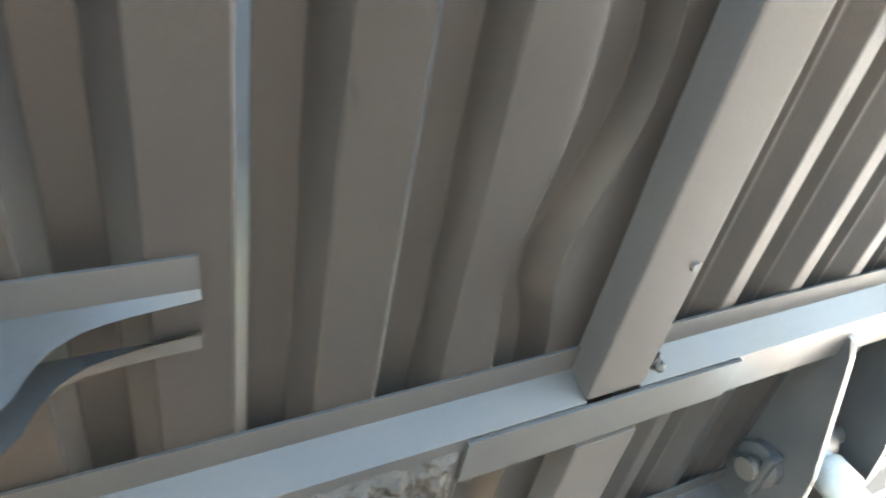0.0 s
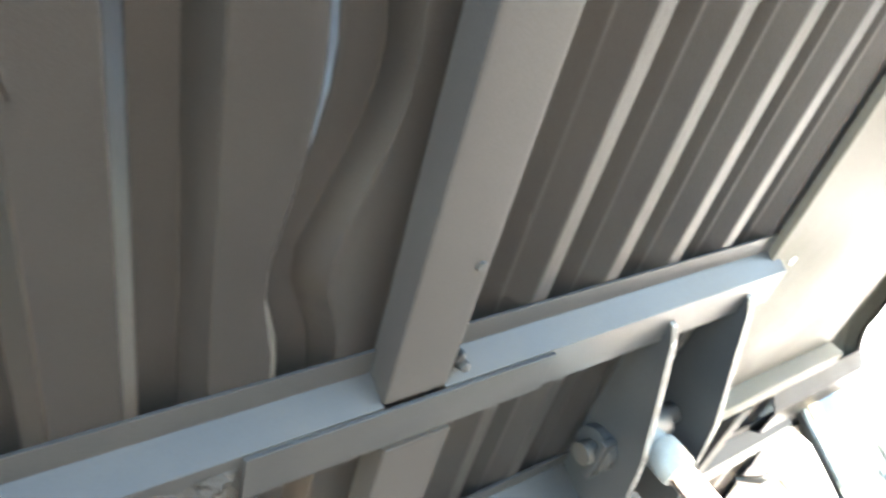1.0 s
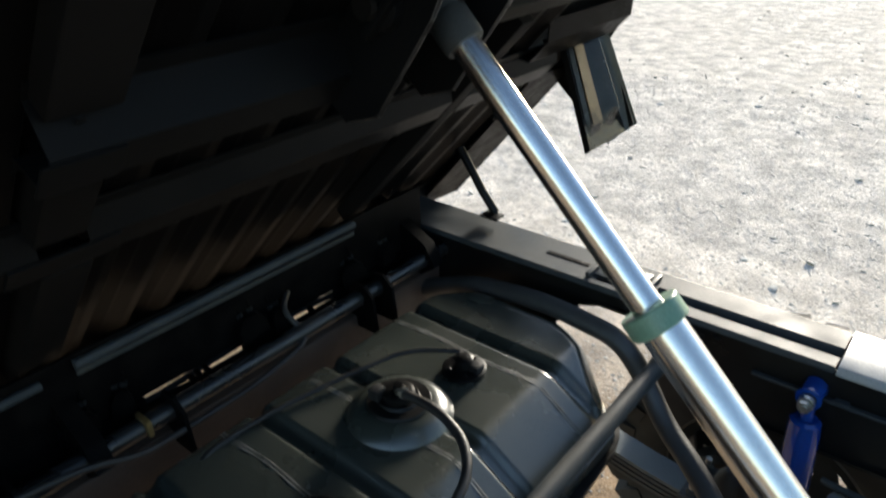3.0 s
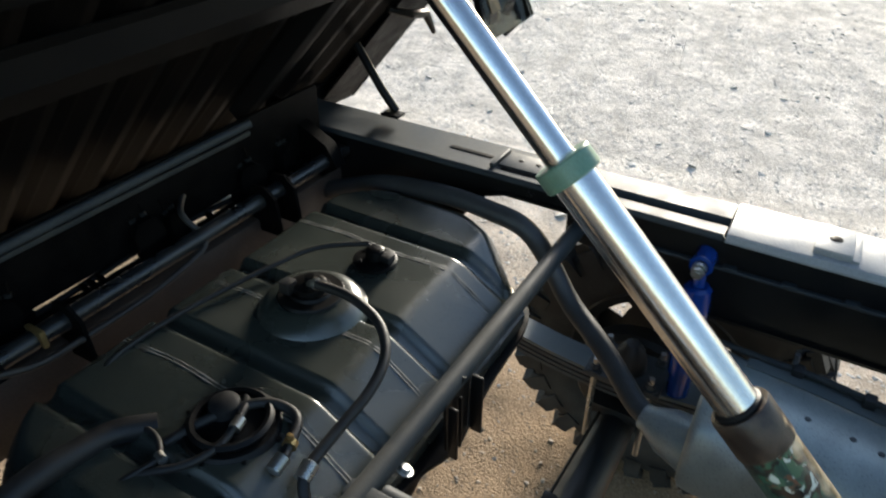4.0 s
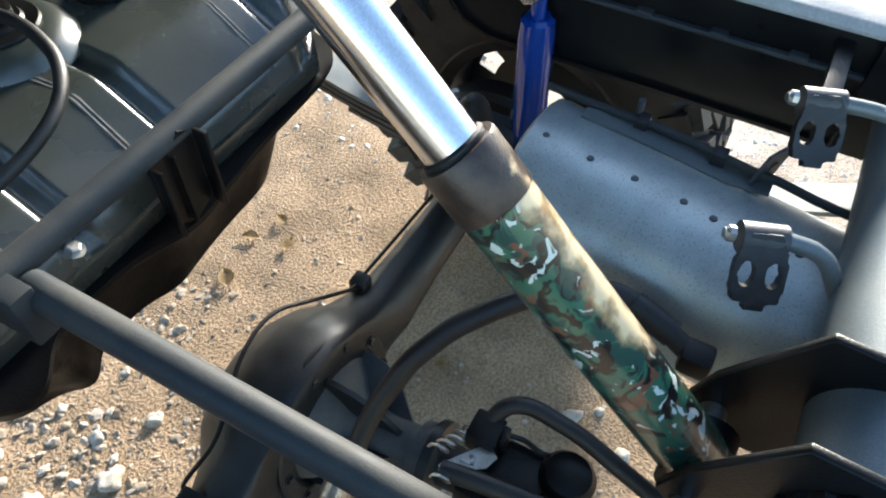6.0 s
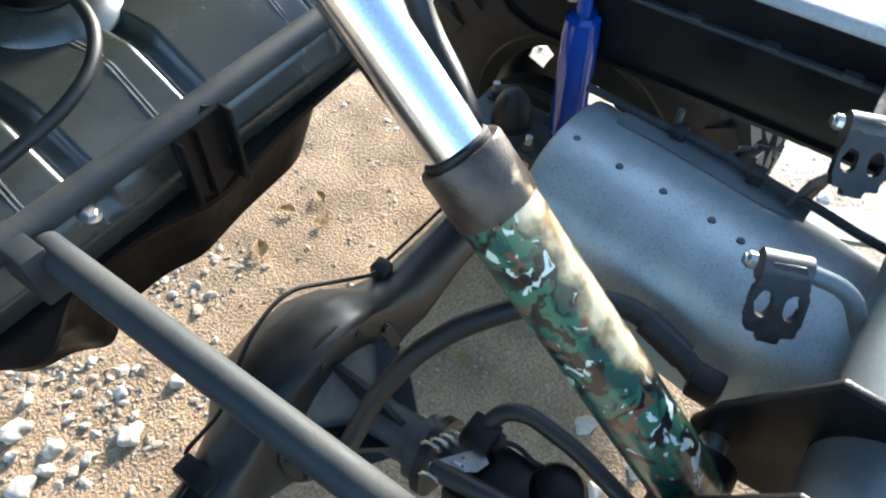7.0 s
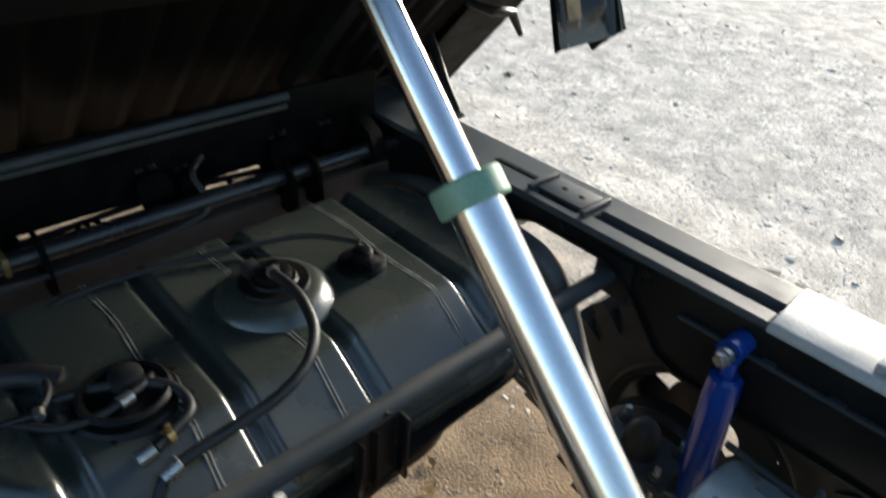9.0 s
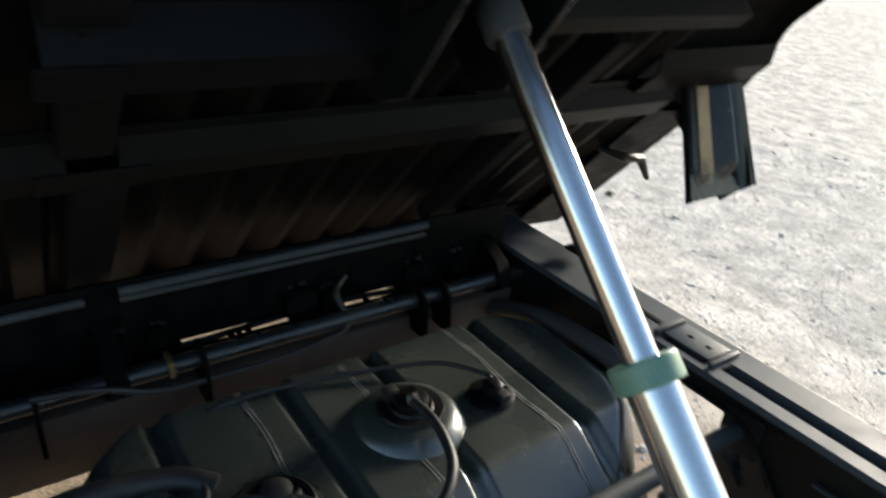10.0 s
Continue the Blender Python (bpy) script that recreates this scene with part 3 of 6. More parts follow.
# ---- chassis ----
def channel_rail(x_in, x_out, name):
    """A closed frame rail with a ledge along its inner side, slots, pads and clips on top."""
    sgn = 1 if x_out > x_in else -1
    rail = thing(name, (x_in, 0.3, 0.69), "long dusty grey-black steel frame rail of the truck", "frame rail", "frame rails")
    lo, hi = sorted((x_in, x_out))
    y0, y1 = -0.62, 1.06
    # web and bottom
    low = [(y0, 0.69), (0.18, 0.69), (0.22, 0.705), (0.28, 0.775), (0.31, 0.805), (0.34, 0.817), (0.49, 0.818), (0.53, 0.805), (0.61, 0.71), (0.65, 0.69), (y1, 0.69)]
    for name_x, xa, rise in (("web", x_in, 0.0), ("outer_web", x_out, 0.004)):
        inward = 0.004 if (name_x == "web") == (sgn > 0) else -0.004
        part(name_x, sheet([(xa, y, z + rise) for y, z in low] + [(xa, y1, 0.846), (xa, y0, 0.846)], (inward, 0, 0), 0.004), M_BLACK, rail, "black web plate")
    bm = bmesh.new()
    rings = [[bm.verts.new((x, y, z + dz)) for x, dz in ((lo - 0.008, -0.006), (hi + 0.004, -0.006), (hi + 0.004, 0), (lo - 0.008, 0))] for y, z in low]
    for r0, r1 in zip(rings, rings[1:]):
        for i in range(4):
            bm.faces.new((r0[i], r0[(i + 1) % 4], r1[(i + 1) % 4], r1[i]))
    bm.faces.new(rings[0])
    bm.faces.new(rings[-1])
    part("bottom_flange", bm, M_BLACK, rail, smooth=0.5)
    # top flange: a lip along the inner edge, a deep groove, then the wide flat
    top = 0.852
    at = lambda d: x_in + sgn * d          # distance outwards from the inner face
    prof = [(at(-0.003), top - 0.007), (at(-0.001), top - 0.001), (at(0.002), top), (at(0.030), top), (at(0.034), top - 0.013), (at(0.056), top - 0.013), (at(0.062), top),
            (at(0.116), top), (at(0.121), top - 0.002), (at(0.124), top - 0.009)]
    flat = [prof[0], prof[1], prof[2], prof[-3], prof[-2], prof[-1]]
    plate = [(x, z + 0.004) for x, z in flat]
    plate[0], plate[-1] = (at(-0.007), top - 0.006), (at(0.129), top - 0.006)
    back, front = bmesh.new(), bmesh.new()
    for a, b, pr in ((y0, 0.08, plate), (0.084, 0.405, prof), (0.405, y1, flat)):
        bm = front if a < 0 else back
        loop = pr + [(p[0], p[1] - 0.004) for p in pr[::-1]]
        r = [[bm.verts.new((x, y, z)) for x, z in loop] for y in (a, b)]
        n = len(loop)
        for i in range(n):
            bm.faces.new((r[0][i], r[0][(i + 1) % n], r[1][(i + 1) % n], r[1][i]))
        bm.faces.new(r[0])
        bm.faces.new(r[1])
    part("top_flange", back, M_RAIL, rail, "dusty blue-grey top flange", smooth=0.2)
    # much paler than the flange behind it
    part("front_plate", front, M_FRONT, rail, "pale front plate", smooth=0.4)
    # seam ledge with spot-weld tabs on the inner side
    a, b = sorted((x_in, x_in - sgn * 0.010))
    part("seam_ledge", box(a, b, y0, 0.2, 0.788, 0.794, 0.002), M_RAIL, rail, "dusty seam ledge")
    for k in range(7):
        y = -0.52 + k * 0.095
        a, b = sorted((x_in, x_in - sgn * 0.014))
        part("weld_tab", box(a, b, y, y + 0.022, 0.794, 0.799, 0.002), M_RAIL, rail)
    # long slot, then the drilled pad between two low lips
    # near-black strips and discs put the shade of recesses onto the flange
    a, b = sorted((at(0.050), at(0.064)))
    part("slot", box(a, b, 0.55, 0.648, top - 0.002, top + 0.0012, 0.0008), M_DARK, rail, "dark strip for the shade in a pressed slot")
    a, b = sorted((at(0.028), at(0.092)))
    part("pad", box(a, b, 0.428, 0.525, top - 0.002, top + 0.005, 0.003), M_RAIL, rail, "raised mounting pad")
    part("pad_shade_strip", box(min(at(0.018), at(0.028)), max(at(0.018), at(0.028)), 0.428, 0.515, top - 0.002, top + 0.0012, 0.0008), M_DARK, rail, "dark strip for the shade beside the pad")
    for y in (0.452, 0.49):
        part("hole_rim", lathe([(0, 0.0), (0.0005, 0.006), (0.0016, 0.004), (0.0018, 0.0)], (at(0.062), y, top + 0.0045), (at(0.062), y, 1), 16), M_DARK, rail, "dark disc for the shade in a bolt hole")
    for y in (0.412, 0.527):
        a, b = sorted((at(0.014), at(0.095)))
        part("pad_lip", box(a, b, y, y + 0.010, top - 0.002, top + 0.010, 0.004), M_RAIL, rail)
    # clip bracket with a hole on the front plate
    a, b = sorted((at(0.012), at(0.098)))
    bm = box(a, b, -0.107, -0.05, top + 0.003, top + 0.016, 0.003)
    box(a, b, -0.118, -0.105, top + 0.003, top + 0.009, 0.002, bm)
    part("clip_bracket", bm, M_FRONT, rail, "clip bracket with a hole")
    # near-black disc for the shade inside the hole
    part("clip_hole", lathe([(0, 0.0), (0.0005, 0.011), (0.0016, 0.009), (0.0018, 0)], (at(0.055), -0.078, top + 0.0155), (at(0.055), -0.078, 1), 18), M_DARK, rail)
    for k in range(5):
        bolt((x_in - sgn * 0.001, 0.1 + k * 0.17, 0.828 if k in (1, 2) else 0.75), (-sgn, 0, 0), 0.006, M_BLACK, rail, "rivet")
    return rail


channel_rail(1.285, 1.405, "frame_rail")
channel_rail(2 * MID - 1.285, 2 * MID - 1.405, "frame_rail")

# cross tubes of the tipping frame
cross = thing("front_cross_tube", (MID, -0.385, 0.78), "thick grey painted steel cross tube between the rails", "cross tube")
part("pipe", tube([(0.306, -0.385, 0.76), (1.268, -0.385, 0.76)], 0.056, 40), M_GREYTUBE, cross, "grey painted tube")
for x0, x1 in ((0.289, 0.306), (1.268, 1.285)):
    part("end_plate", box(x0, x1, -0.47, -0.30, 0.69, 0.84, 0.003), M_BLACK, cross)


def pivot_ear(x):
    """A six-sided black ear welded round the cross tube that carries the foot of the cylinder."""
    c = Vector((x, -0.345, 0.745))
    out = [(-0.115, 0.03), (-0.075, 0.096), (0.03, 0.102), (0.087, -0.004), (0.10, -0.05), (0.06, -0.10), (-0.05, -0.095)]
    pts = [c + Vector((0, dy, dz)) for dy, dz in out]
    bm = sheet(pts, (1, 0, 0), 0.009)
    bmesh.ops.bevel(bm, geom=bm.edges[:], offset=0.0015, segments=1, affect="EDGES")
    return bm


for x in (0.742, 0.842):
    part("pivot_ear", pivot_ear(x), M_BLACK, cross, "black welded pivot ear")
for x in (0.741, 0.852):
    ring = [(x, -0.385 + 0.058 * math.cos(a), 0.76 + 0.058 * math.sin(a)) for a in (2 * math.pi * k / 60 for k in range(61))]
    part("weld_bead", tube(ring, [0.0055 + 0.0018 * (k % 3) for k in range(61)], 8), M_BLACK, cross, "rough weld bead")
part("pivot_pin", tube([(0.705, -0.272, 0.69), (0.87, -0.272, 0.69)], 0.013, 20), M_ZINC, cross)

brace = thing("tank_cross_tube", (MID, 0.333, 0.78), "black steel tube crossing in front of the fuel tank", "cross tube")
part("pipe", tube([(0.289, 0.333, 0.79), (1.285, 0.333, 0.79)], 0.0155, 24), M_TUBE, brace)
for x0, x1 in ((0.289, 0.294), (1.28, 1.285)):
    part("end_plate", box(x0, x1, 0.29, 0.36, 0.755, 0.83, 0.002), M_BLACK, brace)
long_tube = thing("frame_stay_tube", (0.61, 0.15, 0.76), "thick black steel stay tube between the cross tubes", "stay tube")
part("pipe", tube([(0.606, 0.312, 0.778), (0.603, -0.36, 0.776)], 0.0168, 28), M_TUBE, long_tube)
part("clamp_plate", box(0.575, 0.60, 0.29, 0.35, 0.735, 0.80, 0.003), M_TUBE, long_tube)
bolt((0.655, 0.315, 0.775), (0.3, -0.3, 1), 0.008, M_ZINC, long_tube)

hinge = thing("hinge_tube", (MID, 0.89, 0.81), "black hinge tube across the rear of the frame", "hinge tube")
part("pipe", tube([(0.27, 0.885, 0.81), (1.33, 0.885, 0.81)], 0.0155, 24), M_HINGE, hinge)
part("end_cap", lathe([(0, 0), (0, 0.024), (0.012, 0.024), (0.016, 0.018), (0.016, 0)], (1.32, 0.885, 0.81), (2, 0.885, 0.81), 20), M_ZINC, hinge, "bright end collar")
for x in (0.36, 0.60, 1.02, 1.075):
    bm = sheet([(x, 0.84, 0.74), (x, 0.91, 0.74), (x, 0.912, 0.82), (x, 0.9, 0.84), (x, 0.87, 0.842), (x, 0.846, 0.82)], (1, 0, 0), 0.007)
    part("hinge_lug", bm, M_DARK, hinge)
part("lower_rod", tube([(1.0, 0.93, 0.775), (1.31, 0.945, 0.775)], 0.009, 14), M_DARK, hinge)
for x in (0.55,):
    part("clip", box(x, x + 0.009, 0.862, 0.9, 0.80, 0.83, 0.003), M_BRASS, hinge, "yellow plated clip")

beam = thing("rear_cross_beam", (MID, 0.95, 0.7), "dusty brown steel cross beam behind the fuel tank", "cross beam")
part("beam_body", box(0.289, 1.285, 0.895, 0.985, 0.64, 0.765, 0.008), M_BROWN, beam)
for k in range(6):
    bolt((0.42 + k * 0.14, 0.925, 0.765), (0, 0, 1), 0.006, M_BROWN, beam)
closing = thing("hinge_support", (MID, 0.95, 0.765), "black pressed support plate between beam and hinge tube", "support plate")
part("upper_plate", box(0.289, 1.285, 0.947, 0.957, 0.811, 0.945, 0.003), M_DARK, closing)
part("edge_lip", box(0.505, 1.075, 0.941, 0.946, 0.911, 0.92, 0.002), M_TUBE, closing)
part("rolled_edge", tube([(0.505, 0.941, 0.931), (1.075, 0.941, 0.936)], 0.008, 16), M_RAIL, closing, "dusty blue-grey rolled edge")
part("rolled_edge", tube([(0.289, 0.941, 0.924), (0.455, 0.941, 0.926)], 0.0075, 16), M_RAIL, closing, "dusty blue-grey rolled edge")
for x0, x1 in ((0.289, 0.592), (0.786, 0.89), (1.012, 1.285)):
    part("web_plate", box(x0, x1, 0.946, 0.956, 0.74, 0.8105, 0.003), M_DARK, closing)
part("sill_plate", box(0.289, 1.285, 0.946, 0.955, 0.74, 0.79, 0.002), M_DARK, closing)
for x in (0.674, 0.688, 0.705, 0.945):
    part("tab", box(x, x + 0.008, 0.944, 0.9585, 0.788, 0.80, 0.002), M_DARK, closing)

# ---- fuel tank ----
TANK_X0, TANK_X1 = 0.37, 1.243
TANK_Y0, TANK_Y1 = 0.35, 0.81


def tank_top(x, y):
    """Height of the upper skin: a flat crown folded down towards the front, soft edges and three pressed grooves."""
    fx = min(x - TANK_X0, TANK_X1 - x)
    z = 0.80
    f = 0.468 - y
    if f > -0.012:
        z -= 0.62 * (f + 0.012) ** 2 / 0.048 if f < 0.012 else 0.62 * f - 0.0
    if y < TANK_Y0 + 0.022:
        z -= 0.05 * ((TANK_Y0 + 0.022 - y) / 0.022) ** 2
    if fx < 0.06:
        z -= 0.06 * (1 - fx / 0.06) ** 2
    if y > TANK_Y1 - 0.03:
        z -= 0.05 * ((y - TANK_Y1 + 0.03) / 0.03) ** 2
    for rx in (0.499, 0.692, 0.855, 1.075):
        d = abs(x - rx)
        if d < 0.019:
            z -= 0.014 * (0.5 - 0.5 * math.cos(math.pi * min(1.0, (0.019 - d) / 0.012)))
    return z


def tank_cut(y):
    """How far the sides are drawn in towards the front and rear corners."""
    if y > 0.70:
        return 0.10 * ((y - 0.70) / 0.11) ** 2
    return 0.13 * ((0.55 - y) / 0.18) ** 1.5 if y < 0.55 else 0.0


def tank_skin(x, y):
    """Height of the skin at a true place, past the drawn-in corners."""
    c = tank_cut(y)
    u = max(0.0, min(x - TANK_X0 - c, TANK_X1 - c - x))
    fx = min(x - TANK_X0, TANK_X1 - x)
    z = tank_top(x, y)
    if fx < 0.06:
        z += 0.06 * (1 - fx / 0.06) ** 2
    if u < 0.06:
        z -= 0.06 * (1 - u / 0.06) ** 2
    return max(0.706, z)


def build_tank():
    tank = thing("fuel_tank", (MID, 0.56, 0.5), "satin black pressed steel fuel tank between the frame rails", "fuel tank")
    bm = bmesh.new()
    nx, ny = 210, 70
    grid = []
    for j in range(ny + 1):
        row = []
        y = TANK_Y0 + (TANK_Y1 - TANK_Y0) * j / ny
        lo, hi = TANK_X0 + tank_cut(y), TANK_X1 - tank_cut(y)
        for i in range(nx + 1):
            x = lo + (hi - lo) * i / nx
            row.append(bm.verts.new((x, y, tank_skin(x, y))))
        grid.append(row)
    for j in range(ny):
        for i in range(nx):
            bm.faces.new((grid[j][i], grid[j][i + 1], grid[j + 1][i + 1], grid[j + 1][i]))
    rim = [grid[0][i] for i in range(nx + 1)] + [grid[j][nx] for j in range(1, ny + 1)] + \
          [grid[ny][i] for i in range(nx - 1, -1, -1)] + [grid[j][0] for j in range(ny - 1, 0, -1)]
    n = len(rim)
    mid = Vector((MID, 0.58, 0))
    for k, drop in ((1.0, 0.022), (0.97, 0.032), (0.93, None)):
        low = [bm.verts.new((mid.x + (v.co.x - mid.x) * k, mid.y + (v.co.y - mid.y) * (k - 0.08 * (k < 1)), v.co.z - drop if drop else 0.676)) for v in (rim if k > 0.99 else first)]
        if k > 0.99:
            first = low
        ring = rim if k > 0.99 else last
        for i in range(n):
            bm.faces.new((ring[i], ring[(i + 1) % n], low[(i + 1) % n], low[i]))
        last = low
    part("upper_shell", bm, M_TANK, tank, smooth=0.9)
    # welded flange and lower shell
    c = Vector((MID, 0.572, 0))
    right = [(TANK_X1 - tank_cut(y) + 0.010, y + (0.012 if y > 0.8 else 0)) for y in (0.81, 0.79, 0.76, 0.72, 0.65, 0.55, 0.50, 0.46, 0.42)] + [(1.165, 0.385), (1.135, 0.358)]
    front = [(1.085, 0.343), (1.0, 0.339), (0.94, 0.336), (0.86, 0.326), (0.79, 0.314), (0.72, 0.342), (0.61, 0.346), (0.545, 0.289), (0.50, 0.34)]
    plan = round_off([(x, y, 0) for x, y in right + front + [(2 * MID - x, y) for x, y in right[::-1]]], 0.03, 4)
    bm = sheet([(p.x, p.y, 0.668) for p in plan], (0, 0, 1), 0.008)
    part("weld_flange", bm, M_BLACK, tank, "folded weld flange", smooth=0.5)
    bm = bmesh.new()
    rows = []
    for z, s in ((0.67, 1.0), (0.655, 0.955), (0.60, 0.80), (0.50, 0.70)):
        rows.append([bm.verts.new((c.x + (p.x - c.x) * 0.975 * s, c.y + (p.y - c.y) * 0.95 * s, z)) for p in plan])
    n = len(plan)
    for a, b in zip(rows, rows[1:]):
        for i in range(n):
            bm.faces.new((a[i], a[(i + 1) % n], b[(i + 1) % n], b[i]))
    bm.faces.new(rows[-1])
    # the shell's shade is in its colour, far darker than the tank's paint
    part("lower_shell", bm, M_DARK, tank, "underside coloured near-black for its shade", smooth=0.7)
    # pale worn seams across the crown
    for x in (0.628, 0.80, 1.02):
        for side_x in (-0.0028, 0.0028):
            pts = []
            for k in range(24):
                y = 0.365 + k * 0.42 / 23
                sx = x + side_x + 0.003 * math.sin(y * 30)
                pts.append((sx, y, tank_skin(sx, y) - 0.0012))
            part("crown_seam", tube(pts, [0.0021 + 0.0006 * math.sin(k * 2.3 + x * 50) for k in range(24)], 6), M_SEAM, tank, "pale worn weld seam")
    # hanger strap down the front with its folded bracket
    part("hanger_strap", sheet([(0.762, 0.322, 0.785), (0.772, 0.322, 0.795), (0.79, 0.322, 0.785), (0.812, 0.322, 0.80), (0.832, 0.322, 0.79), (0.826, 0.322, 0.69), (0.80, 0.322, 0.678), (0.766, 0.322, 0.695)], (0, -1, 0), 0.004), M_BLACK, tank, "folded black hanger strap")
    for x, y, z0, z1 in ((0.762, 0.30, 0.69, 0.787), (0.79, 0.309, 0.683, 0.783), (0.826, 0.296, 0.686, 0.795)):
        part("strap_rib", box(x, x + 0.005, y, 0.3145, z0, z1, 0.0015), M_BLACK, tank)
    # sender unit
    sx, sy = 0.83, 0.60
    part("sender_dome", lathe([(0, 0), (0, 0.09), (0.005, 0.088), (0.014, 0.082), (0.024, 0.072), (0.030, 0.06), (0.031, 0.05), (0.031, 0)], (sx, sy, 0.792), (sx, sy, 1), 56), M_TANK, tank, "smooth pressed dome", smooth=1.0)
    part("sender_plate", lathe([(0, 0), (0, 0.05), (0.003, 0.052), (0.006, 0.05), (0.007, 0.035), (0.011, 0.032), (0.012, 0)], (sx, sy, 0.822), (sx, sy, 1), 40), M_BLACK, tank, "round sender plate")
    part("sender_cap", lathe([(0, 0), (0, 0.026), (0.012, 0.026), (0.015, 0.02), (0.015, 0.009), (0.026, 0.008), (0.027, 0)], (sx, sy, 0.831), (sx, sy, 1), 28), M_BLACK, tank)
    for k in range(6):
        a = k * math.pi / 3
        bolt((sx + 0.042 * math.cos(a), sy + 0.042 * math.sin(a), 0.824), (0, 0, 1), 0.0035, M_BLACK, tank, "screw")
    part("outlet_nipple", tube([(0.825, 0.60, 0.84), (0.818, 0.588, 0.858), (0.813, 0.57, 0.861)], 0.0045, 10, corner=0.01), M_ZINC, tank, "bright outlet nipple")
    # vent valve
    vx, vy = 0.975, 0.583
    part("vent_base", lathe([(0, 0), (0, 0.038), (0.006, 0.038), (0.009, 0.03), (0.009, 0)], (vx, vy, 0.803), (vx, vy, 1), 30), M_BLACK, tank)
    part("vent_cap", lathe([(0, 0), (0, 0.017), (0.016, 0.016), (0.019, 0.011), (0.019, 0)], (vx, vy, 0.812), (vx, vy, 1), 24), M_BLACK, tank, "black vent cap")
    for k in range(5):
        a = k * 1.2856
        bolt((vx + 0.028 * math.cos(a), vy + 0.028 * math.sin(a), 0.811), (0, 0, 1), 0.0035, M_BLACK, tank, "screw")
    # second cover at the filler end
    fx, fy = 0.585, 0.53
    part("filler_cover", lathe([(0, 0), (0, 0.085), (0.008, 0.085), (0.016, 0.07), (0.03, 0.06), (0.034, 0)], (fx, fy, 0.775), (fx, fy, 1), 36), M_BLACK, tank, "black filler cover")
    part("cover_ring", lathe([(0, 0.052), (0.006, 0.055), (0.01, 0.05), (0.008, 0.044), (0, 0.044)], (fx, fy, 0.8075), (fx, fy, 1), 36), M_BLACK, tank, "raised locking ring")
    part("cover_boss", lathe([(0, 0), (0, 0.022), (0.014, 0.02), (0.018, 0.012), (0.018, 0)], (fx + 0.01, fy + 0.02, 0.808), (fx + 0.01, fy + 0.02, 1), 24), M_RUBBER, tank)
    for k in range(8):
        a = k * math.pi / 4 + 0.2
        bolt((fx + 0.066 * math.cos(a), fy + 0.066 * math.sin(a), 0.798), (0, 0, 1), 0.0035, M_BLACK, tank, "screw")
    part("plug_socket", box(sx - 0.034, sx - 0.012, sy + 0.014, sy + 0.034, 0.832, 0.852, 0.003), M_RUBBER, tank, "black plug socket")
    part("plug_socket", box(vx - 0.008, vx + 0.012, vy - 0.034, vy - 0.014, 0.81, 0.824, 0.003), M_RUBBER, tank, "black plug socket")
    part("nipple_clip", lathe([(0, 0.005), (0, 0.0095), (0.005, 0.0095), (0.005, 0.005)], (sx - 0.014, sy - 0.022, 0.8605), (sx - 0.013, sy - 0.04, 0.8615), 14), M_ZINC, tank, "bright spring clip")
    return tank


build_tank()


def hose(name, points, r, mat, label, category="hose", corner=0.05, ends=None):
    t = thing(name, points[0], label, category)
    part("hose_body", tube(points, r, 14, corner=corner), mat, t)
    for p, d in ends or ():
        part("fitting", lathe([(0, 0), (0, r * 1.5), (r * 3, r * 1.5), (r * 3.3, r), (r * 3.3, 0)], p, Vector(p) + Vector(d), 12), M_ZINC, t, "bright hose fitting")
    return t


hose("fuel_hose", [(0.815, 0.578, 0.86), (0.817, 0.51, 0.863), (0.80, 0.446, 0.852), (0.763, 0.41, 0.838), (0.712, 0.40, 0.822), (0.65, 0.405, 0.808), (0.60, 0.408, 0.798), (0.57, 0.405, 0.79), (0.55, 0.38, 0.76)], 0.0075, M_RUBBER,
     "black rubber fuel hose looped over the tank", ends=[((0.57, 0.405, 0.79), (0.8, 0.1, 0.2))], corner=0.03)
hose("vent_hose", [(0.985, 0.60, 0.828), (0.944, 0.685, 0.818), (0.818, 0.729, 0.81), (0.718, 0.751, 0.808), (0.654, 0.762, 0.805), (0.574, 0.766, 0.80), (0.526, 0.738, 0.77)], 0.0045, M_RUBBER, "thin black vent hose lying over the tank")
hose("filler_hose", [(0.30, 0.66, 0.80), (0.40, 0.66, 0.815), (0.50, 0.65, 0.80), (0.54, 0.62, 0.79)], 0.017, M_RUBBER, "thick black filler hose running into the tank")
hose("return_hose", [(0.52, 0.58, 0.80), (0.58, 0.55, 0.815), (0.635, 0.51, 0.812), (0.64, 0.46, 0.805), (0.58, 0.44, 0.80)], 0.007, M_RUBBER, "black return hose curled on the filler cover",
     ends=[((0.58, 0.44, 0.80), (-0.8, 0, -0.2))])

hose("sender_lead", [(0.50, 0.66, 0.79), (0.526, 0.624, 0.80), (0.519, 0.588, 0.806), (0.498, 0.56, 0.806), (0.47, 0.576, 0.80), (0.43, 0.592, 0.79)], 0.0042, M_RUBBER, "thin black wire lead curled over the tank",
     "wire lead", ends=[((0.498, 0.556, 0.806), (0.2, 0.8, 0))], corner=0.02)
hose("breather_hose", [(0.46, 0.585, 0.79), (0.48, 0.563, 0.80), (0.505, 0.526, 0.806), (0.547, 0.507, 0.813), (0.582, 0.515, 0.817), (0.618, 0.53, 0.815), (0.63, 0.56, 0.80)], 0.0055, M_RUBBER, "black breather hose round the filler cover",
     ends=[((0.572, 0.511, 0.816), (0.9, 0.2, 0.05))], corner=0.02)
clip = thing("hose_clip", (0.57, 0.476, 0.81), "small yellow-passivated hose clip on the return hose", "hose clip")
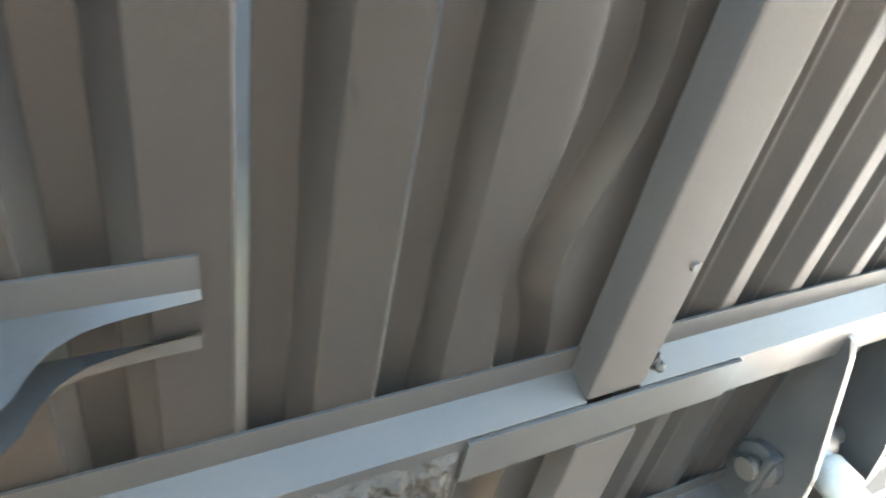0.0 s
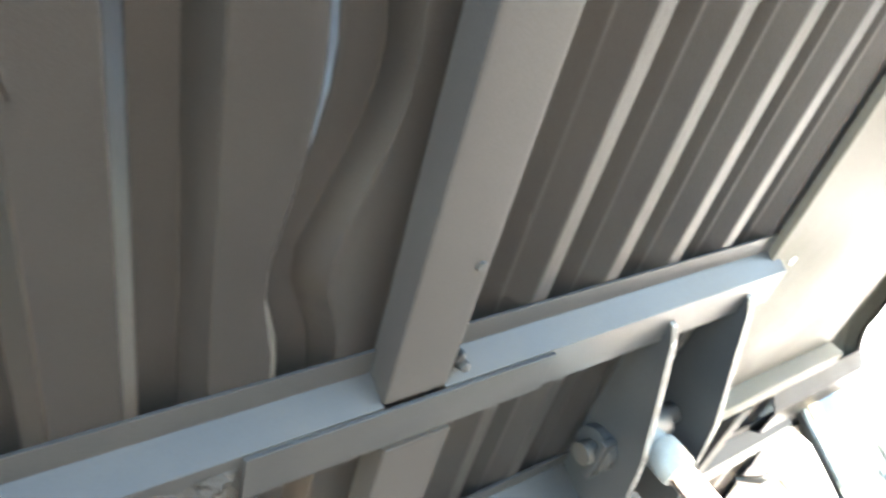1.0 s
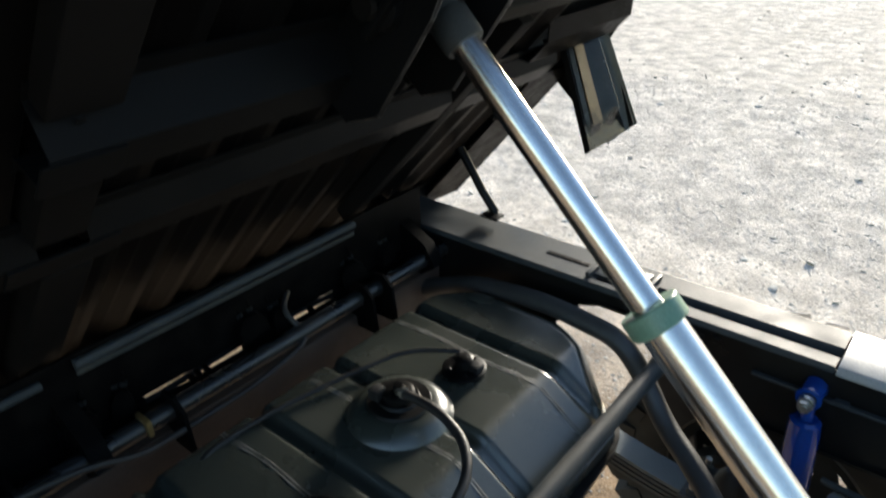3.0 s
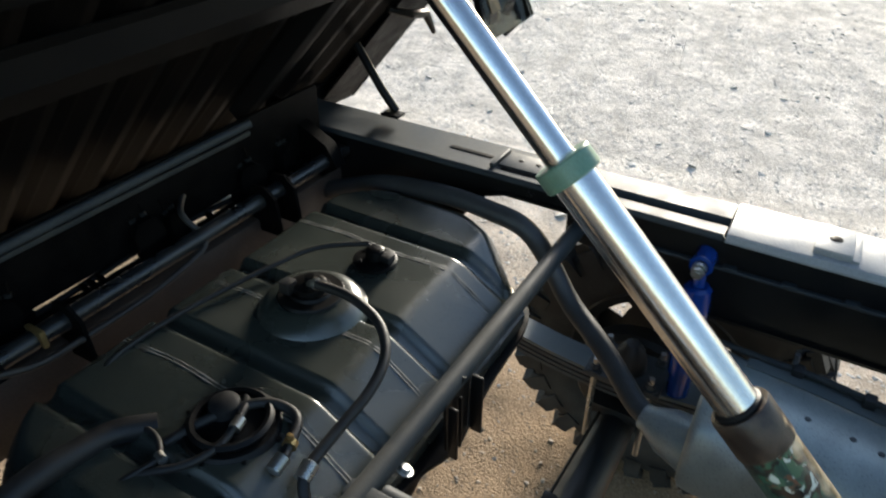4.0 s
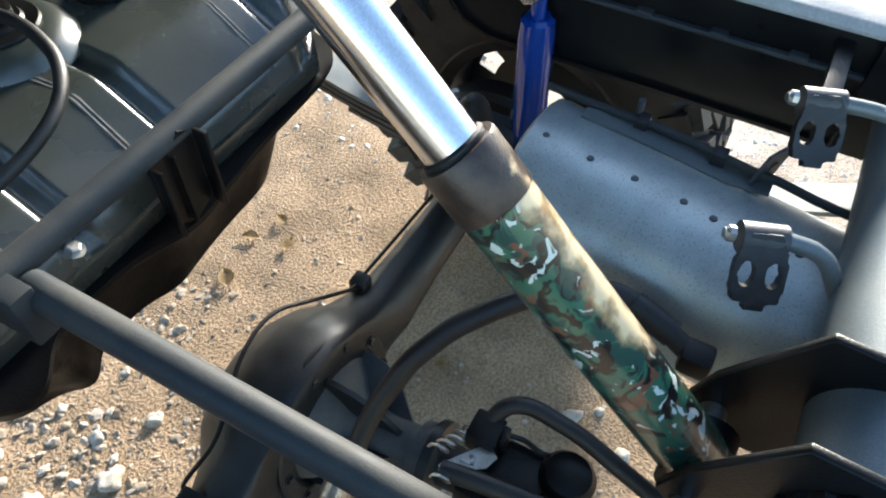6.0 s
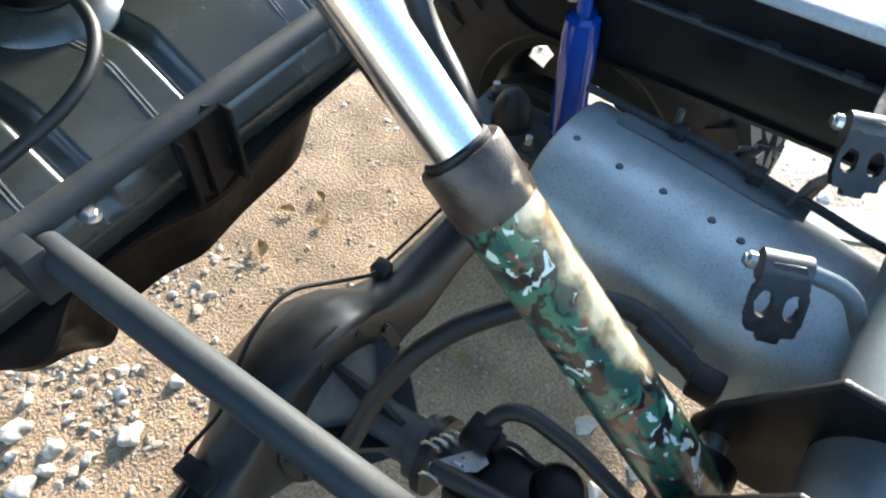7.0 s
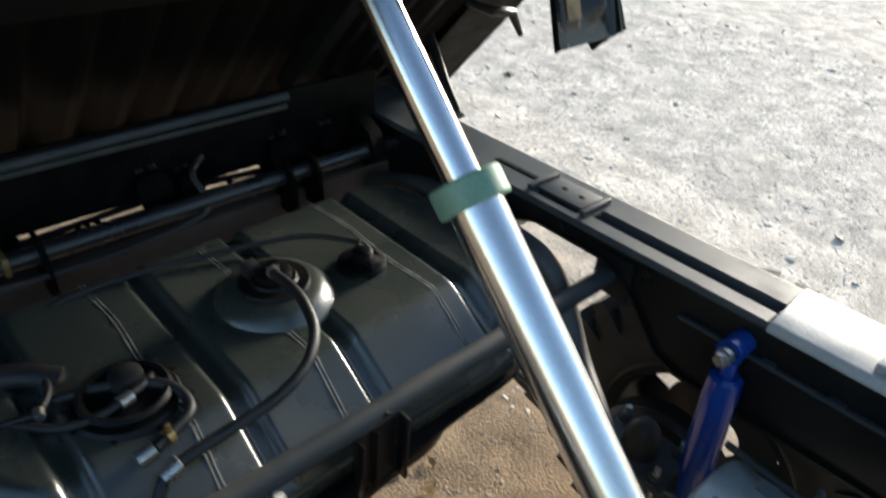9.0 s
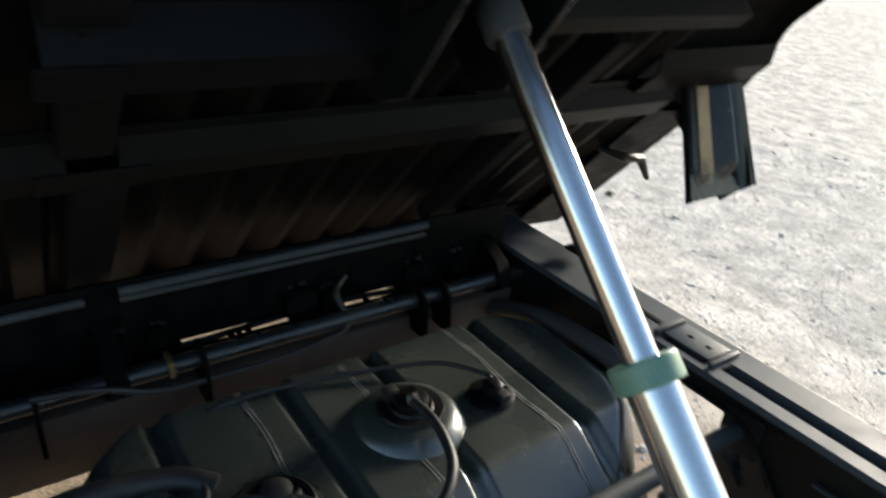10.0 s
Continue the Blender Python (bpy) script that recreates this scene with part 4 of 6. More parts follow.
part("clip_band", lathe([(0, 0.0068), (0, 0.0095), (0.009, 0.0095), (0.009, 0.0068)], (0.594, 0.444, 0.801), (0.606, 0.448, 0.802), 16), M_BRASS, clip, smooth=0.8)
part("clip_ears", box(0.596, 0.602, 0.44, 0.448, 0.8095, 0.819, 0.0015), M_BRASS, clip)


# ---- hydraulic cylinder ----
FOOT = Vector((MID, -0.272, 0.69))
AXIS = Vector((0, 0.7, 0.714)).normalized()


def along(d):
    return FOOT + AXIS * d


def build_cylinder():
    cyl = thing("hydraulic_cylinder", FOOT, "three-stage hydraulic lifting cylinder with a camouflage painted barrel", "hydraulic cylinder")
    A, B = FOOT, along(1)
    L = 0.362         # where the barrel ends
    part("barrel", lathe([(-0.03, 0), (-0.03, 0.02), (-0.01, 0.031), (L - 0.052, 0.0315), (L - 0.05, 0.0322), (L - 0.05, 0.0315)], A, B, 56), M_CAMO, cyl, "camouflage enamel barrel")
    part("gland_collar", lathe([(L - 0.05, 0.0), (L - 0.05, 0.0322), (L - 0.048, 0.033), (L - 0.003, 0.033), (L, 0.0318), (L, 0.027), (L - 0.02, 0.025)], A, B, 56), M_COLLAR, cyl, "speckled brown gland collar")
    part("wiper_lip", lathe([(L - 0.004, 0.0255), (L + 0.004, 0.0265), (L + 0.006, 0.0238), (L - 0.004, 0.0236)], A, B, 48), M_RUBBER, cyl)
    R = 0.668
    part("second_stage", lathe([(L - 0.03, 0.0), (L - 0.03, 0.0235), (R - 0.002, 0.0235), (R, 0.022), (R, 0)], A, B, 64), M_CHROME, cyl, "polished chrome second stage")
    part("guide_ring", lathe([(R - 0.012, 0.0237), (R - 0.012, 0.030), (R - 0.010, 0.0312), (R + 0.010, 0.0312), (R + 0.012, 0.030), (R + 0.012, 0.0165), (R, 0.0165)], A, B, 56), M_RING, cyl, "green guide ring", smooth=0.5)
    T = 1.0
    part("top_rod", lathe([(R - 0.02, 0), (R - 0.02, 0.0163), (T - 0.0, 0.0163), (T, 0)], A, B, 56), M_CHROME, cyl, "polished chrome top stage")
    part("head_collar", lathe([(T - 0.004, 0), (T - 0.004, 0.021), (T, 0.0225), (T + 0.03, 0.0225), (T + 0.034, 0.02), (T + 0.034, 0.018), (T + 0.06, 0.018), (T + 0.06, 0)], A, B, 40), M_TUBE, cyl, "dark head collar")
    part("head_eye", tube([(MID - 0.03, *along(T + 0.062)[1:]), (MID + 0.03, *along(T + 0.062)[1:])], 0.024, 28), M_BLACK, cyl)
    part("foot_eye", tube([(MID - 0.03, *along(0)[1:]), (MID + 0.03, *along(0)[1:])], 0.03, 28), M_BLACK, cyl)
    return cyl


build_cylinder()

# ---- tipped load bed, built level about the first cross member and then tipped ----
BED = Matrix.Translation((0, 0.334, 1.595)) @ Matrix.Rotation(radians(-46), 4, "X")
LOW, HIGH = 0.027, 0.046
bed = thing("load_bed", BED @ Vector((MID, 1.03, 0.0)), "tipped corrugated steel load bed seen from below", "load bed")


def bed_part(name, bm, mat, parent=None, label="", smooth=0.6):
    bmesh.ops.transform(bm, matrix=BED, verts=bm.verts)
    ob = part(name, bm, mat, parent or bed, label, smooth)
    flat = ob.modifiers.new("even_shading", "WEIGHTED_NORMAL")      # keeps the pressed flats flat between their rounded edges
    flat.keep_sharp = True
    return ob


def floor_profile():
    """x and height across the pressed floor: low flats, sloping sides and narrow raised channels."""
    pts = [(-0.34, LOW)]
    for x in [0.154 - 0.0845 * k for k in range(5, 0, -1)] + [0.154, 0.238, 0.325, 0.412]:
        pts += [(x, LOW), (x + 0.013, HIGH), (x + 0.034, HIGH), (x + 0.048, LOW)]
    for k in range(13):          # wider channels past the long member
        x = 0.480 + 0.083 * k
        pts += [(x - 0.006, LOW), (x + 0.004, HIGH), (x + 0.012, HIGH), (x + 0.034, LOW + 0.009), (x + 0.062, LOW)]
    return pts + [(1.62, LOW)]


def dent(x, s):
    """Sideways push of the one bent channel."""
    g = math.exp(-((s + 0.125) / 0.05) ** 2) - 0.45 * math.exp(-((s + 0.25) / 0.05) ** 2)
    return -0.026 * g * math.exp(-((x - 0.355) / 0.033) ** 2)


def build_floor(x_from, x_to, s_from, s_to):
    bm = bmesh.new()
    prof = [p for p in floor_profile() if x_from - 0.001 <= p[0] <= x_to + 0.001]
    prof = [(x_from, prof[0][1])] + prof + [(x_to, prof[-1][1])]
    fine = []
    for (xa, za), (xb, zb) in zip(prof, prof[1:]):
        if xb - xa > 1e-6:
            fine += [(xa, za), (xa + (xb - xa) * 0.12, za + (zb - za) * 0.05), (xa + (xb - xa) * 0.88, za + (zb - za) * 0.95)]
    fine.append(prof[-1])
    rows = []
    n = max(2, round((s_to - s_from) / 0.025))
    for k in range(n + 1):
        s = s_from + (s_to - s_from) * k / n
        row = []
        for x, z in fine:
            row.append(bm.verts.new((x + dent(x, s), s, z + 0.0012 * noise.noise(Vector((x * 9, s * 5, 0))) - (0.004 * math.exp(-((x - 0.36) / 0.04) ** 2 - ((s + 0.12) / 0.06) ** 2)))))
        rows.append(row)
    for a, b in zip(rows, rows[1:]):
        for i in range(len(a) - 1):
            bm.faces.new((a[i], a[i + 1], b[i + 1], b[i]))
    bmesh.ops.solidify(bm, geom=bm.faces[:], thickness=-0.0015)
    return bm


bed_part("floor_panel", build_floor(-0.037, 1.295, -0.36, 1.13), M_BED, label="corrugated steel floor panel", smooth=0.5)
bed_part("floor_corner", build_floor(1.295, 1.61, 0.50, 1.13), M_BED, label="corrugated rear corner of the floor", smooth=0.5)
SMALL = [(-0.044, 0.0245), (-0.022, 0.0245), (-0.010, 0.001), (0.036, 0.001), (0.048, 0.0245), (0.066, 0.0245)]


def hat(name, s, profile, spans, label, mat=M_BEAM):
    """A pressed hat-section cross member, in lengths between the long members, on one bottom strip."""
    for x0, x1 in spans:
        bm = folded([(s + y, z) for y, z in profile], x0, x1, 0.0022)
        # bevel faces take the second material, tinted with the edge highlight
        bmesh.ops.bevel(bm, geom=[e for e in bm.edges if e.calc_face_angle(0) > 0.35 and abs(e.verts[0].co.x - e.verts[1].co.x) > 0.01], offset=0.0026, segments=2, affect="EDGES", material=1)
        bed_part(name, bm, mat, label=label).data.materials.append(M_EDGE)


xm = "dark painted hat-section cross member"
hat("cross_member", 0.0, SMALL, [(-0.03, 0.400), (0.452, 0.90)], xm)
bed_part("joining_strip", box(0.30, 0.56, -0.0085, 0.0345, -0.0028, 0.0008, 0.0008), M_BEAM)
WIDE = [(-0.035, 0.0245), (-0.014, 0.0245), (0.006, -0.019), (0.055, -0.019), (0.068, 0.0245), (0.088, 0.0245)]
hat("cross_member", 0.285, WIDE, [(0.408, 0.748)], xm)
bed_part("joining_strip", box(0.40, 0.47, 0.293, 0.338, -0.0225, -0.0195, 0.0008), M_BEAM)
THIRD = [(-0.06, 0.0245), (-0.04, 0.0245), (-0.016, 0.001), (0.03, 0.001), (0.042, 0.0245), (0.06, 0.0245)]
hat("cross_member", 0.535, THIRD, [(-0.30, 0.432), (0.485, 1.095), (1.135, 1.42)], xm)
bed_part("joining_strip", box(0.40, 0.52, 0.521, 0.563, -0.0028, 0.0008, 0.0008), M_BEAM)
LAST = [(-0.015, 0.0245), (0.012, 0.0245), (0.028, -0.003), (0.06, 0.0), (0.07, 0.0245), (0.08, 0.0245)]
hat("cross_member", 1.052, LAST, [(-0.03, 0.46), (0.535, 1.15), (1.27, 1.58)], xm)


def end_member():
    """A short cross member that deepens towards the bed's edge and ends in a cut-back tip."""
    bm = bmesh.new()
    rows = []
    for x, d in ((0.139, 0.0215), (0.125, 0.0198), (0.109, 0.018), (0.098, 0.016), (0.089, 0.0135), (0.083, 0.010), (0.077, 0.006), (0.072, 0.0), (0.068, -0.006), (0.063, -0.016),
                 (0.05, -0.03), (0.02, -0.042), (-0.05, -0.05), (-0.3, -0.05)):
        w = 0.5 * max(0.0, 0.02 - d)
        prof = [(-0.177, 0.0245), (-0.158, 0.0245), (-0.154, d), (-0.133, d), (-0.128, 0.0245), (-0.119 + min(w, 0.01), 0.0245)]
        rows.append([bm.verts.new((x, s, z)) for s, z in prof] + [bm.verts.new((x, s, z + 0.002)) for s, z in prof[::-1]])
    n = len(rows[0])
    for a, b in zip(rows, rows[1:]):
        for i in range(n):
            if i not in (2, 8) or a[2].co.x < 0.05:
                bm.faces.new((a[i], a[(i + 1) % n], b[(i + 1) % n], b[i]))
    return bm


bed_part("end_member", end_member(), M_BEAM, label="tapered end of a cross member")

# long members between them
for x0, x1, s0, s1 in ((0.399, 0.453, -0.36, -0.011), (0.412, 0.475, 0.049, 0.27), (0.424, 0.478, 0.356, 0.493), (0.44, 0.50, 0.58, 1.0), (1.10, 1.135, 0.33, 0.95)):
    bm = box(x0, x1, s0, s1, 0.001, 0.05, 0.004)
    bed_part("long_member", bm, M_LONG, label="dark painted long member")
for x, s in ((0.456 - 0.012, -0.13), (0.414, 0.012), (0.365, 0.014), (0.44, 0.275), (0.468, 0.29), (0.47, 0.53)):
    bm = lathe([(0, 0), (0, 0.0042), (0.0022, 0.0036), (0.0022, 0)], (x, s, 0.001), (x, s, -1), 8)
    bed_part("bolt", bm, M_BEAM, label="small bolt")
# bright bead of filler where the cross member meets the long member
bm = bmesh.new()
rng = random.Random(3)
for k in range(9):
    bmesh.ops.create_icosphere(bm, subdivisions=1, radius=0.003 + 0.003 * rng.random(), matrix=Matrix.Translation((0.463 + 0.006 * rng.random(), -0.012 - 0.02 * rng.random(), 0.002 + 0.012 * rng.random())))
bed_part("weld_bead", bm, M_BEAM, label="rough weld bead")

# underseal torn off the bottom strip
def underseal():
    bm = bmesh.new()
    n, m = 44, 26
    grid = []
    for j in range(m + 1):
        row = []
        for i in range(n + 1):
            u, v = i / n, j / m
            p = Vector((0.17 + 0.13 * u, 0.0 + 0.064 * v, 0))
            edge = min(u, 1 - u, v, 1 - v) + 0.10 * noise.noise(p * 60)
            lump = abs(noise.noise(p * 70 + Vector((3, 1, 0)))) + 0.5 * abs(noise.noise(p * 170))
            row.append(bm.verts.new((p.x, p.y, 0.0025 - max(0.0, min(1.0, edge / 0.12)) * (0.005 + 0.012 * lump))))
        grid.append(row)
    for j in range(m):
        for i in range(n):
            bm.faces.new((grid[j][i], grid[j][i + 1], grid[j + 1][i + 1], grid[j + 1][i]))
    bmesh.ops.solidify(bm, geom=bm.faces[:], thickness=-0.002)
    return bm


bm = underseal()
bed_part("underseal", bm, M_TAR, label="torn black underseal", smooth=0.3)

# cylinder head bracket: two upright plates on the second cross member
for x in (0.72, 0.845):
    out = [(x, -0.005, 0.03), (x, 0.012, -0.004), (x, 0.03, -0.012), (x, 0.17, -0.052), (x, 0.30, -0.07), (x, 0.345, -0.045), (x, 0.345, 0.035)]
    bm = sheet(out, (1, 0, 0), 0.008)
    bmesh.ops.bevel(bm, geom=bm.edges[:], offset=0.0015, segments=1, affect="EDGES", material=1)
    bed_part("head_plate", bm, M_BEAM, label="dark cylinder head plate").data.materials.append(M_EDGE)
P = BED.inverted() @ along(1.062)
bed_part("head_pin", tube([(0.69, P.y, P.z), (0.88, P.y, P.z)], 0.013, 20), M_BLACK)
bed_part("pin_boss", lathe([(0, 0), (0, 0.026), (0.012, 0.026), (0.014, 0.02), (0.014, 0.013), (0.022, 0.013), (0.022, 0)], (0.72, P.y, P.z), (0, P.y, P.z), 28), M_BEAM, label="pin boss")
bed_part("pin_keeper", box(0.698, 0.716, P.y - 0.03, P.y + 0.03, P.z - 0.018, P.z - 0.008, 0.003), M_BEAM)
bed_part("gusset", box(0.853, 0.93, 0.29, 0.36, -0.02, 0.03, 0.004), M_BEAM)

# flat plate beside the ribs, then the wheel house and the bed side
bm = box(0.885, 1.30, -0.36, 0.275, 0.014, 0.0255, 0.003)
bed_part("side_plate", bm, M_SIDE, label="flat painted side plate")
bm = box(0.885, 1.30, 0.255, 0.285, -0.012, 0.03, 0.004)
bed_part("plate_lip", bm, M_SIDE, label="folded lip of the side plate")
for x, s in ((0.935, -0.005), (1.02, 0.292)):
    bed_part("bolt", lathe([(0, 0), (0, 0.007), (0.005, 0.006), (0.005, 0)], (x, s, 0.018 if s < 0.2 else 0.01), (x, s, -1), 8), M_BLACK)


def arch_lip(s):
    """Height of the wheel arch's edge along the bed."""
    if s > 0.36:
        return 0.048 - 0.24 * (s - 0.36) ** 1.5 * 6
    if s < 0.12:
        return 0.048 - 4.2 * (0.12 - s) ** 2
    return 0.048


def wheel_house():
    """The inner sheet over the wheel, rising to the folded edge of the arch."""
    bm = bmesh.new()
    rows = []
    for k in range(29):
        s = 0.45 - k * 0.025
        z = max(arch_lip(s), -0.17)
        inner = 0.024 if s < 0.28 else 0.03
        inner = min(inner, z + 0.02) if s < 0 else inner
        rows.append([bm.verts.new(p) for p in ((1.292 - 0.03 * max(0, -s), s, inner), (1.33, s, inner + 0.022), (1.45, s, z + 0.045), (1.55, s, z + 0.04), (1.595, s, z + 0.028), (1.608, s, z + 0.006), (1.6, s, z))])
    for a, b in zip(rows, rows[1:]):
        for i in range(6):
            bm.faces.new((a[i], a[i + 1], b[i + 1], b[i]))
    bmesh.ops.solidify(bm, geom=bm.faces[:], thickness=-0.003)
    return bm


bed_part("wheel_house", wheel_house(), M_SIDE, label="pressed wheel house", smooth=0.5)


def skirt():
    """The pressed panel that hangs behind the wheel, with two long beads."""
    bm = bmesh.new()
    nx, nz = 34, 30
    rows = []
    for j in range(nz + 1):
        v = j / nz
        z = 0.055 - 0.229 * v
        row = []
        for i in range(nx + 1):
            u = i / nx
            x = 1.468 - 0.02 * v + (0.134 + 0.042 * v) * u
            s = 0.495 + 0.10 * v
            if 0.12 < v < 0.86:
                edge = min((v - 0.12) / 0.05, (0.86 - v) / 0.05, 1)
                d = abs(u - 0.20)
                if d < 0.14:             # flat raised panel
                    s -= 0.009 * min(1.0, (0.14 - d) / 0.03) * edge
                if 0.42 < u < 0.78:      # slanted panel, then a steep step back
                    s -= edge * (0.022 * (u - 0.42) / 0.31 if u < 0.73 else 0.022 * (0.78 - u) / 0.05)
            if u > 0.86:
                s -= 0.022 * ((u - 0.86) / 0.14) ** 2
            row.append(bm.verts.new((x, s, z)))
        rows.append(row)
    for a, b in zip(rows, rows[1:]):
        for i in range(nx):
            bm.faces.new((a[i], a[i + 1], b[i + 1], b[i]))
    bmesh.ops.solidify(bm, geom=bm.faces[:], thickness=0.003)
    return bm


bed_part("rear_skirt", skirt(), M_SKIRT, label="glossy dark pressed skirt behind the wheel", smooth=0.6)
# thin sheet tinted tan for the sunlit ground mirrored in the raised panel
corners = []
for u, v in ((0.085, 0.15), (0.315, 0.15), (0.315, 0.83), (0.085, 0.83)):
    corners.append((1.468 - 0.02 * v + (0.134 + 0.042 * v) * u, 0.4825 + 0.10 * v, 0.055 - 0.229 * v))
bed_part("sheen_panel", sheet(corners, (0, -1, -0.43), 0.0015), M_TAN_SHEEN, label="raised panel tinted with the tan sheen of the ground")
# inner edge fold of the skirt
bed_part("skirt_fold", sheet([(1.467, 0.495, 0.055), (1.447, 0.595, -0.174), (1.447, 0.609, -0.172), (1.467, 0.51, 0.055)], (1, 0, 0), 0.003), M_BLACK)


def outer_side():
    """The outer skin of the bed side with the wheel arch cut out of its lower edge."""
    low = [(-0.36, -0.17)] + [(s, max(arch_lip(s), -0.17)) for s in [-0.2 + 0.02 * k for k in range(33)]] + [(0.508, 0.0), (0.575, -0.172), (0.655, -0.17), (0.665, 0.012), (1.13, -0.012)]
    out = low + [(1.13, 0.40), (-0.36, 0.40)]
    bm = sheet([(1.612, s, z) for s, z in out], (1, 0, 0), 0.004)
    return bm


bed_part("bed_side", outer_side(), M_BLACK, label="black outer bed side with a wheel arch")
bed_part("bed_side", box(-0.042, -0.038, -0.36, 1.13, 0.02, 0.40, 0.001), M_BLACK, label="black outer bed side")
bed_part("head_board", box(-0.04, 1.615, -0.366, -0.36, 0.03, 0.42, 0.001), M_BLACK)
bed_part("tail_board", box(-0.04, 1.615, 1.132, 1.14, 0.03, 0.40, 0.001), M_BLACK)
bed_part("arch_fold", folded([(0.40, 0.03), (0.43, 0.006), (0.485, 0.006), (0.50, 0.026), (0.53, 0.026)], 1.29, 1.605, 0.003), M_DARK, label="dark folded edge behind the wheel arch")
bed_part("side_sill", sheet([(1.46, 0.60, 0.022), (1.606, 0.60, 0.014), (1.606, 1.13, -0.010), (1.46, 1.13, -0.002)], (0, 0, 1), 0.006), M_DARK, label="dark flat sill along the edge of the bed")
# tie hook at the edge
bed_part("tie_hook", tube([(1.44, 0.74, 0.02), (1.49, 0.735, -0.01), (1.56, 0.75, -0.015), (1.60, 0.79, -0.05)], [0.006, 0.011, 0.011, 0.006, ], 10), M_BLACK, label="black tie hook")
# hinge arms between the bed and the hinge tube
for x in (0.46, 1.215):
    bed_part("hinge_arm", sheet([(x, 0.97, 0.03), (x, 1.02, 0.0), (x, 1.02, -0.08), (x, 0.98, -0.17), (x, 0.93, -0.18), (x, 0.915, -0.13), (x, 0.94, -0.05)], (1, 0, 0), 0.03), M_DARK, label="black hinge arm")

prop = thing("side_strut", (1.42, 0.83, 0.87), "short black strut between the frame rail and the bed", "strut")
part("bar", tube([(1.40, 0.822, 0.87), (1.40, 0.86, 0.915), (1.41, 0.93, 1.0)], 0.010, 12), M_BLACK, prop)
part("foot_plate", box(1.37, 1.402, 0.80, 0.845, 0.866, 0.873, 0.002), M_BLACK, prop)

# ---- running gear ----
LINE = [(0.955, 0.222, 0.43), (0.935, 0.218, 0.44), (0.881, 0.234, 0.472), (0.822, 0.26, 0.502), (0.78, 0.26, 0.51), (0.735, 0.25, 0.51), (0.70, 0.238, 0.503), (0.645, 0.222, 0.472), (0.597, 0.243, 0.43), (0.584, 0.243, 0.425), (0.587, 0.223, 0.42), (0.50, 0.2, 0.42)]


def build_axle():
    ax = thing("rear_axle", (MID, AXLE_Y, 0.2), "greasy black rear axle housing with its differential", "rear axle")
    cx = 0.765
    y, z = AXLE_Y, AXLE_Z
    prof = [(0.0, 0.036), (0.16, 0.04), (0.30, 0.043), (0.40, 0.05), (0.46, 0.075), (0.50, 0.115), (0.545, 0.138), (0.60, 0.145), (0.655, 0.138),
            (0.70, 0.115), (0.74, 0.075), (0.80, 0.05), (0.90, 0.043), (1.04, 0.04), (1.24, 0.036)]
    prof = [(h, r if r < 0.06 else 0.06 + (r - 0.06) * 0.8) for h, r in prof]
    bm = lathe([(0, 0)] + prof + [(1.24, 0)], (cx - 0.60, y, z), (cx + 1, y, z), 44)
    for v in bm.verts:          # the banjo is cut flat in front, where the carrier is bolted on
        if v.co.y < y - 0.028 and abs(v.co.x - cx) < 0.2:
            v.co.y = y - 0.028 - 0.12 * (y - 0.028 - v.co.y)
    part("housing", bm, M_AXLE, ax, "black banjo axle housing")
    # differential carrier faces the front, its nose a little up
    f = Vector((0.02, -1, 0.14)).normalized()
    a = Vector((0.778, 0.166, 0.367))
    side = f.orthogonal().normalized()
    up = f.cross(side)
    part("carrier_flange", lathe([(-0.02, 0.0), (-0.02, 0.126), (0.0, 0.128), (0.003, 0.133), (0.008, 0.133), (0.010, 0.128), (0.018, 0.128), (0.021, 0.124), (0.021, 0.104), (0.017, 0.1), (0.004, 0.096), (0.004, 0)], a, a + f, 52), M_AXLE, ax, "bolted carrier flange")
    for k in range(10):
        t = k * math.pi / 5 + 0.3
        bolt(a + f * 0.021 + (side * math.cos(t) + up * math.sin(t)) * 0.114, f, 0.0065, M_AXLE, ax)
    part("carrier_case", lathe([(0.0, 0.0), (0.004, 0.097), (0.022, 0.088), (0.04, 0.066), (0.055, 0.044), (0.07, 0.036), (0.15, 0.034), (0.152, 0.046), (0.172, 0.046), (0.174, 0)], a, a + f, 36), M_GREYDUST, ax, "dusty cast pinion case")
    for t in (0.45, 1.57, 2.7, 3.75, 5.67):
        r = Vector((math.cos(t), 0, math.sin(t)))
        out = [a + f * 0.012 + r * 0.03, a + f * 0.012 + r * 0.099, a + f * 0.024 + r * 0.1, a + f * 0.055 + r * 0.092, a + f * 0.085 + r * 0.075, a + f * 0.125 + r * 0.034]
        part("carrier_rib", sheet([p - r.cross(f) * 0.004 for p in out], r.cross(f), 0.008), M_GREYDUST if math.cos(t) > 0.5 else M_AXLE, ax, "thin cast rib")
    part("drive_flange", lathe([(0.172, 0), (0.172, 0.055), (0.186, 0.055), (0.19, 0.03), (0.23, 0.03), (0.23, 0)], a, a + f, 24), M_AXLE, ax)
    # brake line with its union on top of the tube
    part("union_block", box(0.945, 0.972, y + 0.018, y + 0.044, z + 0.036, z + 0.066, 0.004), M_AXLE, ax)
    part("brake_line", tube(LINE, 0.0032, 8, corner=0.03), M_BLACK, ax, "thin brake line")
    part("brake_line", tube([(0.965, y + 0.035, z + 0.055), (1.06, y + 0.035, z + 0.045), (1.22, y + 0.03, z + 0.04)], 0.0032, 8, corner=0.02), M_BLACK, ax)
    part("line_clip", box(0.56, 0.59, y - 0.01, y + 0.05, z + 0.03, z + 0.06, 0.005), M_AXLE, ax)
